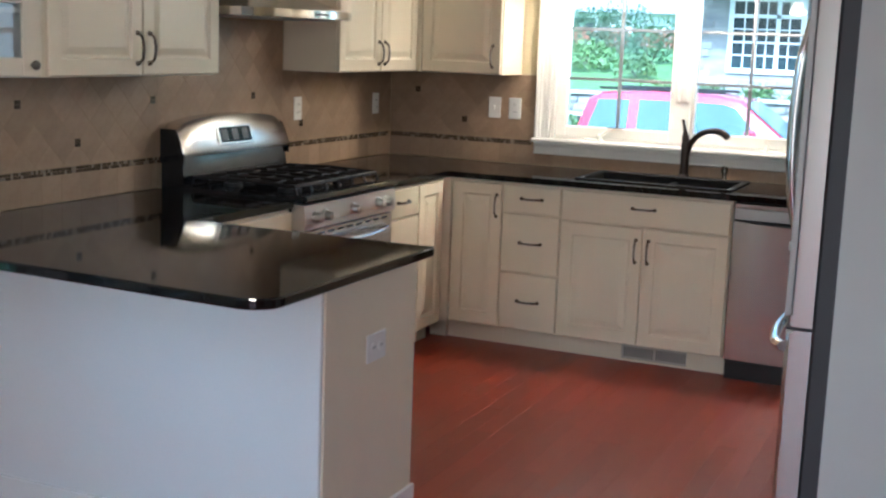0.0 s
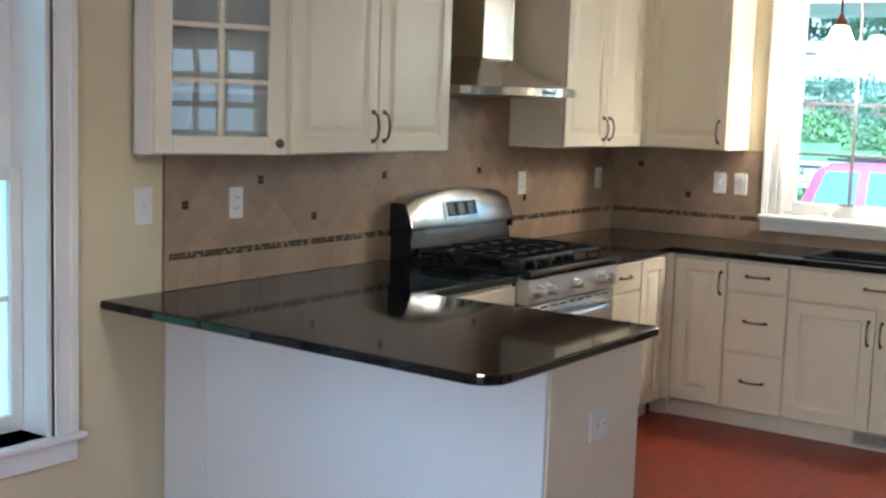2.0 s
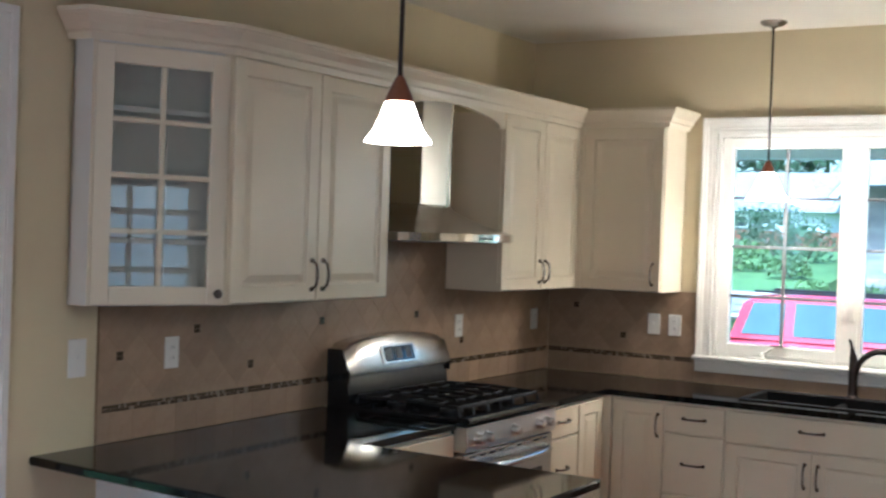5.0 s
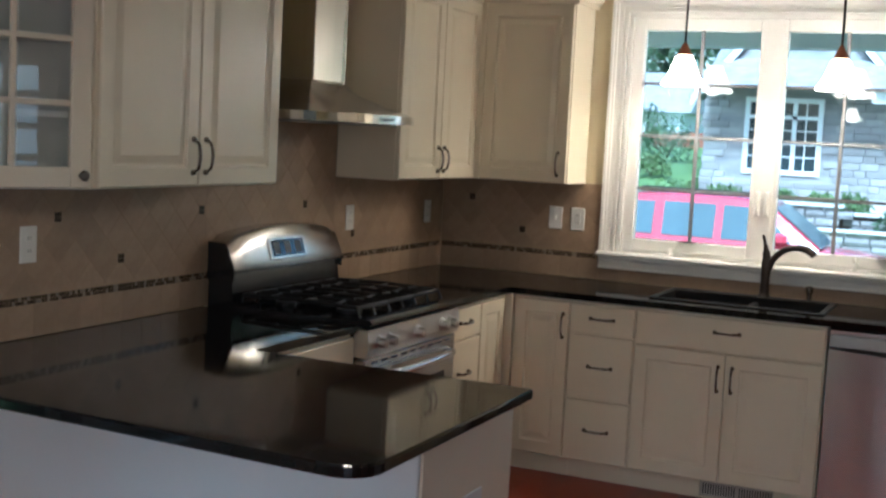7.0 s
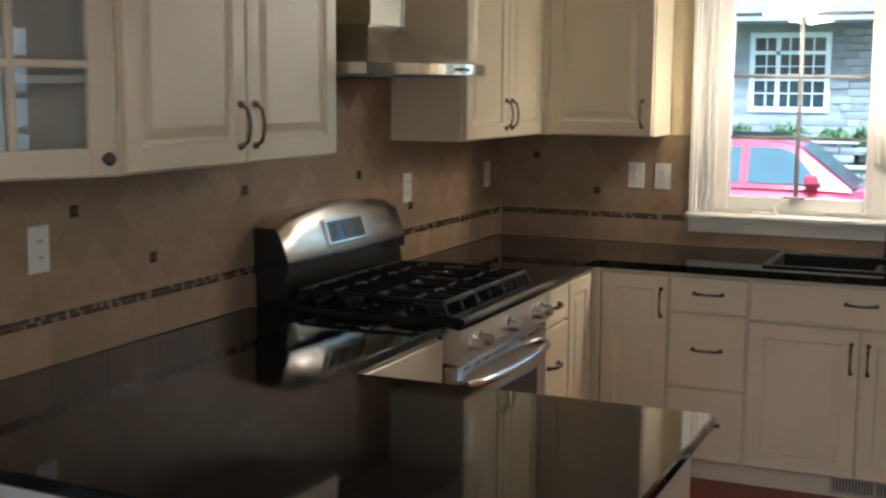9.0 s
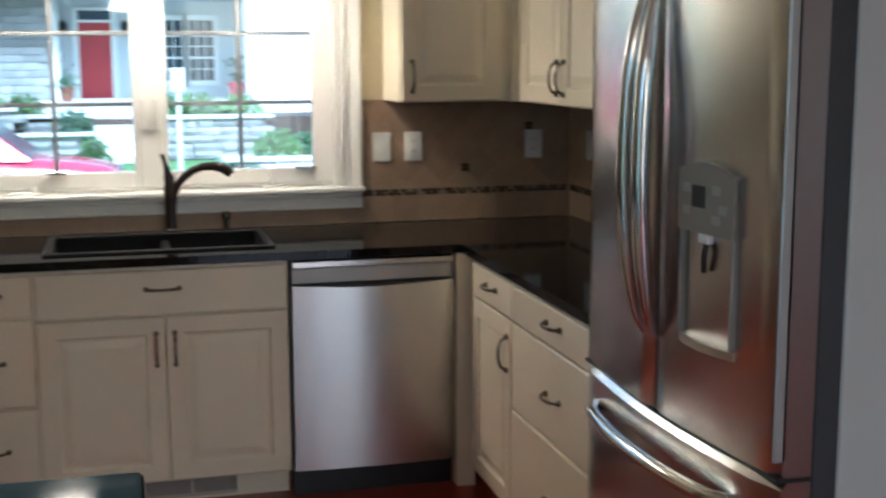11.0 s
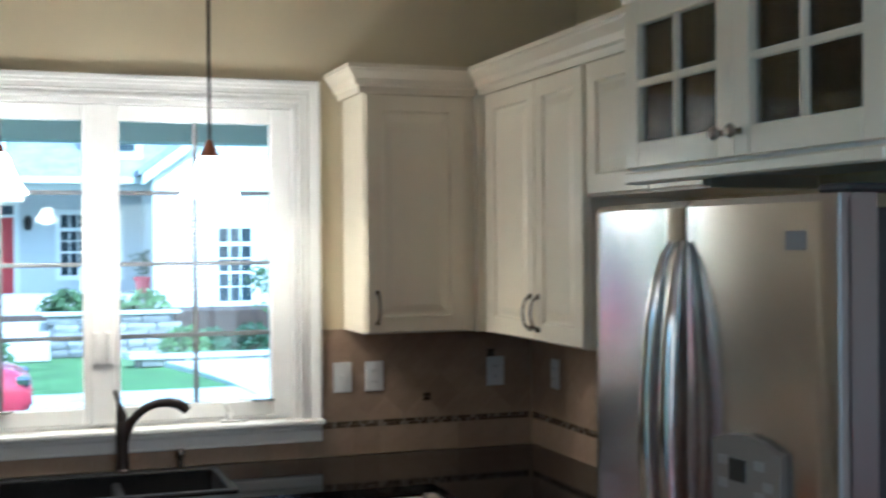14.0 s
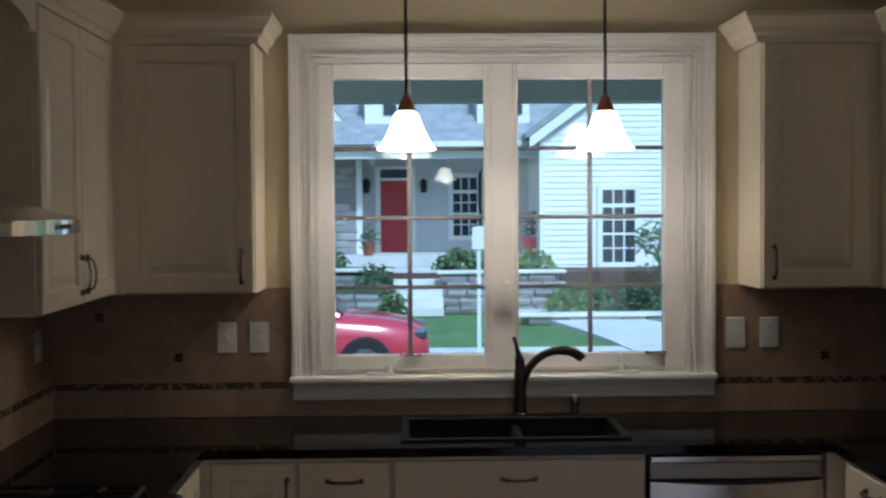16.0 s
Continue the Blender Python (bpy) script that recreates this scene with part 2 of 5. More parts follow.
class Build:
    """Collects solids into one mesh."""

    def __init__(self):
        self.v, self.f = [], []

    def add(self, verts, faces):
        n = len(self.v)
        self.v += [tuple(v) for v in verts]
        self.f += [tuple(i + n for i in f) for f in faces]
        return self

    def box(self, x0, x1, y0, y1, z0, z1, b=0.0):
        """A box with its edges bevelled by b."""
        x0, x1, y0, y1, z0, z1 = min(x0, x1), max(x0, x1), min(y0, y1), max(y0, y1), min(z0, z1), max(z0, z1)
        if b <= 0:
            v = [(x, y, z) for z in (z0, z1) for x, y in ((x0, y0), (x1, y0), (x1, y1), (x0, y1))]
            return self.add(v, [(3, 2, 1, 0), (4, 5, 6, 7), (0, 1, 5, 4), (1, 2, 6, 5), (2, 3, 7, 6), (3, 0, 4, 7)])
        b = min(b, (x1 - x0) / 2.1, (y1 - y0) / 2.1, (z1 - z0) / 2.1)
        rings = []
        for z, i in ((z0, b), (z0 + b, 0), (z1 - b, 0), (z1, b)):
            c = b
            rings.append([(x0 + i, y0 + c, z), (x0 + c, y0 + i, z), (x1 - c, y0 + i, z), (x1 - i, y0 + c, z),
                          (x1 - i, y1 - c, z), (x1 - c, y1 - i, z), (x0 + c, y1 - i, z), (x0 + i, y1 - c, z)])
        return self.loft(rings)

    def loft(self, rings, caps=True, closed=True):
        n = len(rings[0])
        v = [p for r in rings for p in r]
        f = []
        for k in range(len(rings) - 1):
            for i in range(n if closed else n - 1):
                j = (i + 1) % n
                f.append((k * n + i, k * n + j, (k + 1) * n + j, (k + 1) * n + i))
        if caps:
            f.append(tuple(reversed(range(n))))
            f.append(tuple(range((len(rings) - 1) * n, len(rings) * n)))
        return self.add(v, f)

    def prism(self, poly, axis, a, b):
        """A polygon of (u, v) pushed along an axis from a to b."""
        def at(u, w, s):
            return {"x": (s, u, w), "y": (u, s, w), "z": (u, w, s)}[axis]
        return self.loft([[at(u, w, a) for u, w in poly], [at(u, w, b) for u, w in poly]])

    def lathe(self, prof, at=(0, 0, 0), n=24, axis="z"):
        rings = []
        for r, h in prof:
            ring = []
            for i in range(n):
                a = 2 * math.pi * i / n
                p = (r * math.cos(a), r * math.sin(a), h)
                p = {"z": p, "x": (p[2], p[0], p[1]), "y": (p[0], -p[2], p[1])}[axis]
                ring.append((p[0] + at[0], p[1] + at[1], p[2] + at[2]))
            rings.append(ring)
        return self.loft(rings)

    def tube(self, pts, r, n=8):
        """A round bar along points; r is one radius or one for each point."""
        pts = [Vector(p) for p in pts]
        rs = r if isinstance(r, (list, tuple)) else [r] * len(pts)
        rings, side = [], None
        for i, p in enumerate(pts):
            d = (pts[min(i + 1, len(pts) - 1)] - pts[max(i - 1, 0)]).normalized()
            if side is None:
                side = d.orthogonal().normalized()
            side = (side - d * side.dot(d)).normalized()
            up = d.cross(side)
            rings.append([p + (side * math.cos(2 * math.pi * k / n) + up * math.sin(2 * math.pi * k / n)) * rs[i] for k in range(n)])
        return self.loft(rings)

    def done(self, name, material, parent=None, at=None, smooth=False):
        me = mesh(name, self.v, self.f, material)
        bm = bmesh.new()
        bm.from_mesh(me)
        bmesh.ops.recalc_face_normals(bm, faces=bm.faces)
        if smooth:
            for f in bm.faces:
                f.smooth = True
            for e in bm.edges:
                if len(e.link_faces) == 2 and e.calc_face_angle(0) > radians(38):
                    e.smooth = False
        bm.to_mesh(me)
        bm.free()
        ob = new(name, me)
        ob.parent = parent
        if at is not None:
            ob.matrix_basis = at
        return ob


def thing(name, m, label, category, group=""):
    ob = new(name)
    ob.empty_display_size = 0.1
    ob.matrix_basis = m
    return tagged(ob, label, category, group)


def struct(ob, label):
    return tagged(ob, label, kind="structure")


def child(ob, parent, label=""):
    ob.parent = parent
    return tagged(ob, label) if label else ob


def arc(cx, cy, r, a0, a1, n):
    return [(cx + r * math.cos(radians(a0 + (a1 - a0) * i / n)), cy + r * math.sin(radians(a0 + (a1 - a0) * i / n))) for i in range(n + 1)]


# ---- the room ----
XL, XR, CEILZ = -0.062, 3.342, 2.79
BACK, EAST = -9.2, 6.2
FW = -2.864                                   # face of the wall beside the refrigerator

w = Build()                                 # window wall, with its opening
w.box(-0.5, 0.93, 0.0, 0.16, -0.1, CEILZ).box(2.368, 3.9, 0.0, 0.16, -0.1, CEILZ)
w.box(0.93, 2.368, 0.0, 0.16, -0.1, 1.035).box(0.93, 2.368, 0.0, 0.16, 2.248, CEILZ)
struct(w.done("wall_north", YELLOW), "pale yellow painted wall round the sink window")
w = Build()                                 # west wall: lower part, and the set-back part over the cabinets
w.box(-0.21 - 0.15, XL, -3.62, 0, -0.1, 2.30).box(-0.36, -0.21, -3.62, 0, 2.30, CEILZ)
w.box(-0.36, XL, -3.94, -3.62, -0.1, CEILZ).box(-0.36, XL, -5.3, -3.94, -0.1, 0.47).box(-0.36, XL, -5.3, -3.94, 2.24, CEILZ)
w.box(-0.36, XL, -9.35, -5.3, -0.1, CEILZ)
struct(w.done("wall_west", YELLOW), "pale yellow painted wall behind the range")
w = Build()
w.box(XR, 3.69, -2.0, 0, -0.1, 2.30).box(3.54, 3.69, -2.0, 0, 2.30, CEILZ).box(XR, 3.69, FW + 0.004, -2.0, -0.1, CEILZ)
struct(w.done("wall_east", YELLOW), "pale yellow painted wall behind the refrigerator")
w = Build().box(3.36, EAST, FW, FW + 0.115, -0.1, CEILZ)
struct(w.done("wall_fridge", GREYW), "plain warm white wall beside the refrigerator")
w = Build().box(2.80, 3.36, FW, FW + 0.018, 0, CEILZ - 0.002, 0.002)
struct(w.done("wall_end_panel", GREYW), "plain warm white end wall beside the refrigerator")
w = Build().box(-0.36, 2.2, BACK - 0.15, BACK, -0.1, CEILZ).box(4.7, EAST, BACK - 0.15, BACK, -0.1, CEILZ)
w.box(2.2, 4.7, BACK - 0.15, BACK, -0.1, 0.3).box(2.2, 4.7, BACK - 0.15, BACK, 2.2, CEILZ)
struct(w.done("wall_south", GREYW), "plain warm white wall with a tall window opening")
w = Build().box(EAST, EAST + 0.15, BACK - 0.15, -4.4, -0.1, CEILZ).box(EAST, EAST + 0.15, -3.6, FW + 0.115, -0.1, CEILZ)
w.box(EAST, EAST + 0.15, -4.4, -3.6, -0.1, 1.0).box(EAST, EAST + 0.15, -4.4, -3.6, 2.0, CEILZ)
struct(w.done("wall_far_east", GREYW), "plain warm white wall with a window opening")
w = Build().box(-0.36, EAST + 0.15, BACK - 0.15, 0.16, CEILZ, CEILZ + 0.12)
struct(w.done("ceiling", CEIL), "warm white painted ceiling")
floor = struct(Build().box(-0.36, EAST + 0.15, BACK - 0.15, 0.16, -0.1, -0.012).done("floor", OAK), "glossy red cherry plank floor")


def baseboard(x0, x1, y0, y1):
    b = Build().box(x0, x1, y0, y1, 0, 0.115, 0.003)
    g = 0.005
    b.box(x0 - (g if x1 - x0 < 0.05 else 0), x1 + (g if x1 - x0 < 0.05 else 0), y0 - (g if y1 - y0 < 0.05 else 0),
          y1 + (g if y1 - y0 < 0.05 else 0), 0.0, 0.02, 0.002)
    return struct(b.done("baseboard", TRIMW), "white painted baseboard along the floor")


baseboard(XL, XL + 0.016, -9.2, -3.50)
baseboard(2.81, EAST, FW - 0.016, FW)


# ---- kitchen window ----
def casement_window():
    root = struct(thing("window_1", pose(0, 0, 0), "white double casement window with grilles over the sink", "window"), "")
    b = Build()                              # casing: stepped profile round the opening
    for i0, i1, y in ((0.0, 0.085, -0.016), (0.052, 0.085, -0.024), (0.066, 0.085, -0.031), (0.0, 0.016, -0.023), (0.026, 0.034, -0.019)):
        x0, x1, z1 = 0.93, 2.368, 2.248
        b.box(x0 - i1, x0 - i0, y, 0, 1.045, z1 + i1, 0.002).box(x1 + i0, x1 + i1, y, 0, 1.045, z1 + i1, 0.002)
        b.box(x0 - i0, x1 + i0, y + 0.0005, 0, z1 + i0, z1 + i1, 0.002)
    child(b.done("casing", TRIMW), root)
    b = Build().box(0.836, 2.461, -0.05, 0.03, 1.022, 1.045, 0.006)
    child(b.done("stool", TRIMW), root)
    b = Build().box(0.845, 2.453, -0.022, 0, 0.957, 1.021, 0.003).box(0.845, 2.453, -0.03, 0, 1.0, 1.021, 0.006).box(0.845, 2.453, -0.028, 0, 0.957, 0.967, 0.003)
    child(b.done("apron", TRIMW), root)
    b = Build()                              # frame in the opening
    b.box(0.93, 0.95, 0.0, 0.14, 1.046, 2.248).box(2.348, 2.368, 0.0, 0.14, 1.046, 2.248).box(0.95, 2.348, 0.0, 0.14, 2.228, 2.248)
    b.box(0.95, 2.348, 0.031, 0.14, 1.046, 1.06)
    child(b.done("frame", TRIMW), root)
    child(Build().box(1.604, 1.69, 0.012, 0.0195, 1.061, 2.227, 0.003).done("mullion", TRIMW), root)
    for x0, x1, tag in ((0.951, 1.6435, "L"), (1.6455, 2.347, "R")):
        g0, g1 = (1.008, 1.580) if tag == "L" else (1.709, 2.268)
        b = Build()
        b.box(x0, g0, 0.02, 0.075, 1.061, 2.227, 0.004).box(g1, x1, 0.02, 0.075, 1.061, 2.227, 0.004)
        b.box(g0, g1, 0.021, 0.074, 1.061, 1.119, 0.004).box(g0, g1, 0.021, 0.074, 2.168, 2.227, 0.004)
        sash = child(b.done("sash", TRIMW), root)
        m = (1.294 if tag == "L" else 1.986)
        b = Build()
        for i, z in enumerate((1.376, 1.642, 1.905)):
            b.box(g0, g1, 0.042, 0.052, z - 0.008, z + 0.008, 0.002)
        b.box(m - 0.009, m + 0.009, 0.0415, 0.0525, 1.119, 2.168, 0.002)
        # bars far darker than the white sashes: backlit shade put into their colour
        child(b.done("grille", mat("backlit_grille_grey", (0.22, 0.23, 0.235), 0.5, vary=0.04)), root)
        pane = child(Build().box(g0, g1, 0.055, 0.058, 1.118, 2.169).done("pane", PANE), root)
        pane.visible_shadow = False
        # folding crank on the sill and latch lever on the stile
        cx = 1.18 if tag == "L" else 2.12
        b = Build().box(cx - 0.055, cx + 0.05, -0.018, 0.018, 1.0455, 1.056, 0.004)
        b.lathe([(0.013, 0), (0.013, 0.02), (0.008, 0.03)], (cx + (0.03 if tag == "L" else -0.02), -0.002, 1.055), 12)
        s = 1 if tag == "L" else -0.35
        b.tube([(cx + 0.03 * s, -0.002, 1.07), (cx + 0.06 * s, 0.0, 1.095), (cx + 0.09 * s, 0.0, 1.115)], 0.008, 8)
        child(b.done("crank", WHITEP, smooth=True), root, "white folding window crank")
        b = Build().box(cx + 0.07, cx + 0.155, 0.0, 0.02, 1.118, 1.125, 0.002)
        child(b.done("crank_arm", NICKEL), root, "dark metal crank arm")
        lx = 1.622 if tag == "L" else 1.668
        b = Build().box(lx - 0.013, lx + 0.013, 0.003, 0.0115, 1.275, 1.40, 0.003).box(lx - 0.007, lx + 0.007, -0.014, 0.0028, 1.30, 1.395, 0.003)
        b.box(lx - 0.012, lx + 0.012, -0.008, 0.0028, 1.28, 1.31, 0.004)
        child(b.done("latch", WHITEP), root, "white sash latch lever")


casement_window()


def hung_window():
    root = struct(thing("window_2", pose(0, 0, 0), "tall white double-hung window", "window"), "")
    y0, y1, z0, z1 = -5.3, -3.94, 0.47, 2.24
    x = XL
    b = Build()
    for i0, i1, d in ((0.0, 0.09, 0.016), (0.062, 0.09, 0.024), (0.0, 0.014, 0.021)):
        b.box(x, x + d, y1 + i0, y1 + i1, z0, z1 + i1, 0.002).box(x, x + d, y0 - i1, y0 - i0, z0, z1 + i1, 0.002)
        b.box(x, x + d - 0.0005, y0 - i0, y1 + i0, z1 + i0, z1 + i1, 0.002)
    child(b.done("casing", TRIMW), root)
    child(Build().box(x - 0.14, x + 0.045, y0 - 0.115, y1 + 0.115, z0 - 0.022, z0, 0.006).done("stool", TRIMW), root)
    child(Build().box(x, x + 0.018, y0 - 0.09, y1 + 0.09, z0 - 0.095, z0 - 0.023, 0.003).done("apron", TRIMW), root)
    b = Build()
    b.box(x - 0.29, x, y1 - 0.018, y1, z0, z1).box(x - 0.29, x, y0, y0 + 0.018, z0, z1).box(x - 0.29, x, y0 + 0.018, y1 - 0.018, z1 - 0.018, z1)
    b.box(x - 0.29, x - 0.14, y0 + 0.018, y1 - 0.018, z0 - 0.02, z0 + 0.02)
    ym = (y0 + y1) / 2
    b.box(x - 0.22, x - 0.02, ym - 0.05, ym + 0.05, z0, z1 - 0.018)
    child(b.done("frame", TRIMW), root)
    for a0, a1 in ((ym + 0.05, y1 - 0.018), (y0 + 0.018, ym - 0.05)):
        for zz0, zz1, xx in ((1.30, z1 - 0.018, x - 0.17), (z0 + 0.02, 1.335, x - 0.12)):
            b = Build()
            b.box(xx - 0.04, xx, a1 - 0.045, a1, zz0, zz1, 0.003).box(xx - 0.04, xx, a0, a0 + 0.045, zz0, zz1, 0.003)
            b.box(xx - 0.039, xx - 0.001, a0 + 0.045, a1 - 0.045, zz0, zz0 + 0.04, 0.003).box(xx - 0.039, xx - 0.001, a0 + 0.045, a1 - 0.045, zz1 - 0.04, zz1, 0.003)
            am, zm = (a0 + a1) / 2, (zz0 + zz1) / 2
            b.box(xx - 0.025, xx - 0.015, am - 0.009, am + 0.009, zz0 + 0.04, zz1 - 0.04).box(xx - 0.026, xx - 0.014, a0 + 0.045, a1 - 0.045, zm - 0.009, zm + 0.009)
            child(b.done("sash", TRIMW), root)
            pane = child(Build().box(xx - 0.021, xx - 0.019, a0 + 0.045, a1 - 0.045, zz0 + 0.04, zz1 - 0.04).done("pane", PANE), root)
            pane.visible_shadow = False


hung_window()

root = struct(thing("window_4", pose(0, 0, 0), "tall white window with a centre post", "window"), "")
b = Build().box(2.2, 2.25, BACK - 0.05, BACK - 0.02, 0.3, 2.2).box(4.65, 4.7, BACK - 0.05, BACK - 0.02, 0.3, 2.2).box(3.43, 3.49, BACK - 0.05, BACK - 0.02, 0.3, 2.2)
b.box(2.25, 4.65, BACK - 0.049, BACK - 0.021, 0.3, 0.36).box(2.25, 4.65, BACK - 0.049, BACK - 0.021, 2.14, 2.2)
child(b.done("frame", TRIMW), root)
root = struct(thing("window_3", pose(0, 0, 0), "white window in the far wall", "window"), "")
b = Build()
for a in (-4.4, -4.145, -3.9, -3.65):
    b.box(EAST + 0.01, EAST + 0.03, a, a + 0.05, 1.0, 2.0)
for a in (1.0, 1.24, 1.48, 1.72, 1.95):
    b.box(EAST + 0.011, EAST + 0.029, -4.4, -3.6, a, a + 0.05)
child(b.done("frame", TRIMW), root)


# ---- cabinets ----
def front_mesh(name, w, h, raised=True):
    """A cabinet door or drawer front: eased edge, frame, groove and raised panel; it looks along -y from y = 0."""
    def ring(i, y):
        return [(i, y, i), (w - i, y, i), (w - i, y, h - i), (i, y, h - i)]
    rings = [ring(0, 0), ring(0, -0.016), ring(0.004, -0.02)]
    if raised and min(w, h) > 0.17:
        r = 0.058
        rings += [ring(r, -0.02), ring(r + 0.007, -0.011), ring(r + 0.016, -0.0105), ring(r + 0.04, -0.0175), ring(r + 0.044, -0.018)]
    b = Build()
    b.loft(rings)
    return b


def pull(parent, at, upright, length=0.11):
    """An arched bar pull with round feet."""
    b = Build()
    n = 10
    pts = []
    for i in range(n + 1):
        s = i / n
        pts.append(((s - 0.5) * length, -0.012 - 0.02 * math.sin(math.pi * s) ** 0.6, 0))
    b.tube([(-length / 2, 0, 0)] + pts[1:-1] + [(length / 2, 0, 0)], 0.0052, 8)
    for s in (-1, 1):
        b.lathe([(0.0095, 0), (0.0095, 0.004), (0.006, 0.012)], (s * length / 2, 0, 0), 10, "y")
    ob = b.done("handle", NICKEL, smooth=True)
    ob.parent = parent
    ob.matrix_basis = pose(*at, 0, 90 if upright else 0, 0)
    return tagged(ob, "satin nickel arched pull")


def knob(parent, at):
    b = Build().lathe([(0.008, 0), (0.006, 0.012), (0.014, 0.02), (0.016, 0.026), (0.011, 0.033), (0.002, 0.035)], (0, 0, 0), 14, "y")
    ob = b.done("knob", NICKEL, smooth=True)
    ob.parent, ob.matrix_basis = parent, pose(*at)
    return tagged(ob, "satin nickel round knob")


def front(root, kind, x0, x1, z0, z1, handle=None):
    """handle: (x, z, upright) within the unit."""
    g = 0.0015
    ob = front_mesh(kind, x1 - x0 - 2 * g, z1 - z0 - 2 * g, kind == "door").done(kind, CREAM)
    ob.parent, ob.matrix_basis = root, pose(x0 + g, 0, z0 + g)
    if handle:
        hx, hz, up = handle
        pull(ob, (hx - x0 - g, -0.02, hz - z0 - g), up)
    return ob


def glass_front(root, x0, x1, z0, z1, cols, rows, knob_at):
    b = Build()
    w, h, r = x1 - x0, z1 - z0, 0.062
    b.box(0, r, -0.02, 0, 0, h, 0.003).box(w - r, w, -0.02, 0, 0, h, 0.003)
    b.box(r, w - r, -0.0195, -0.0005, 0, r, 0.003).box(r, w - r, -0.0195, -0.0005, h - r, h, 0.003)
    for i in range(1, cols):
        x = r + (w - 2 * r) * i / cols
        b.box(x - 0.009, x + 0.009, -0.018, -0.004, r, h - r, 0.003)
    for i in range(1, rows):
        z = r + (h - 2 * r) * i / rows
        b.box(r, w - r, -0.0175, -0.0045, z - 0.009, z + 0.009, 0.003)
    ob = b.done("door", CREAM)
    ob.parent, ob.matrix_basis = root, pose(x0, 0, z0)
    tagged(ob, "white glazed door with muntins")
    p = Build().box(r - 0.004, w - r + 0.004, -0.0035, -0.001, r - 0.004, h - r + 0.004).done("pane", CABGLASS)
    p.parent = ob
    p.visible_shadow = False
    knob(ob, (knob_at[0] - x0, -0.02, knob_at[1] - z0))
    return ob


def cabinet(name, m, width, depth, z0, z1, label, group, toe=False, open_front=None):
    root = thing(name, m, label, "cabinet", group)
    b = Build()
    if open_front:                           # a hollow carcass with shelves behind glass
        t = 0.018
        b.box(0, t, 0, depth, z0, z1).box(width - t, width, 0, depth, z0, z1).box(t, width - t, depth - t, depth, z0, z1)
        b.box(t, width - t, 0, depth - t, z0, z0 + t).box(t, width - t, 0, depth - t, z1 - t, z1)
        for z in open_front:
            b.box(t, width - t, 0.03, depth - t, z - 0.009, z + 0.009)
        child(b.done("body", CREAM_IN), root)
    else:
        b.box(0, width, 0, depth, z0, z1, 0.0015)
        if name == "sink_cabinet":
            b = Build().box(0, width, 0, depth, z0, 0.69, 0.0015).box(0, width, 0, 0.05, 0.6905, z1).box(0, 0.02, 0.0505, depth, 0.6905, z1).box(width - 0.02, width, 0.0505, depth, 0.6905, z1)
        if toe:
            b.box(0, width, 0.075, depth, 0, z0)
        child(b.done("body", CREAM), root)
    return root


BZ0, BZ1 = 0.102, 0.862
base = "white base cabinets"
# window wall, from the west corner
FY = -0.612
c = cabinet("base_cabinet", pose(0.60, FY, 0), 0.314, -FY - 0.004, BZ0, BZ1, "white corner base cabinet with one raised-panel door", base, True)
front(c, "door", 0.036, 0.311, BZ0 + 0.005, 0.848, (0.283, 0.735, True))
c = cabinet("base_cabinet", pose(0.915, FY, 0), 0.313, -FY - 0.004, BZ0, BZ1, "white base cabinet with three drawers", base, True)
for a, z in ((0.708, 0.848), (0.402, 0.702), (BZ0 + 0.003, 0.396)):
    front(c, "drawer", 0.003, 0.31, a, z, (0.157, (a + z) / 2 + 0.005, False))
c = cabinet("sink_cabinet", pose(1.229, FY, 0), 0.842, -FY - 0.004, BZ0, BZ1, "white sink base cabinet with two raised-panel doors", base, True)
front(c, "drawer", 0.004, 0.838, 0.694, 0.848, (0.418, 0.783, False))
front(c, "door", 0.004, 0.42, BZ0 + 0.003, 0.688, (0.39, 0.575, True))
front(c, "door", 0.422, 0.838, BZ0 + 0.003, 0.688, (0.452, 0.575, True))
b = Build()                                  # register in the toe kick
b.box(1.555, 1.885, FY + 0.068, FY + 0.0745, 0.012, 0.088, 0.002)
vent = tagged(b.done("floor_register", mat("beige_register_enamel", (0.52, 0.48, 0.41), 0.5, vary=0.05)), "beige metal air register in the toe kick", "air vent")
b = Build()
for i in range(26):
    x = 1.57 + i * 0.0117 + (0.012 if i > 12 else 0)
    b.box(x, x + 0.005, FY + 0.0665, FY + 0.0675, 0.026, 0.074)
tagged(child(b.done("slats", DKGREY), vent), kind="stuff")
# west wall
FX = 0.588
D = FX - XL - 0.004
c = cabinet("base_cabinet", pose(FX, -1.335, 0, 0, 0, 90), 0.365, D, BZ0, BZ1, "white base cabinet with drawers beside the range", base, True)
for a, z in ((0.708, 0.848), (0.402, 0.702), (BZ0 + 0.003, 0.396)):
    front(c, "drawer", 0.003, 0.362, a, z, (0.18, (a + z) / 2 + 0.005, False))
c = cabinet("base_cabinet", pose(FX, -0.968, 0, 0, 0, 90), 0.33, D, BZ0, BZ1, "white corner base cabinet with a narrow door", base, True)
front(c, "door", 0.003, 0.285, BZ0 + 0.003, 0.848)
c = cabinet("base_cabinet", pose(FX, -2.86, 0, 0, 0, 90), 0.70, D, BZ0, BZ1, "white base cabinet beside the range", base, True)
front(c, "drawer", 0.05, 0.697, 0.708, 0.848, (0.37, 0.78, False))
front(c, "door", 0.05, 0.372, BZ0 + 0.003, 0.702, (0.345, 0.6, True))
front(c, "door", 0.375, 0.697, BZ0 + 0.003, 0.702, (0.405, 0.6, True))
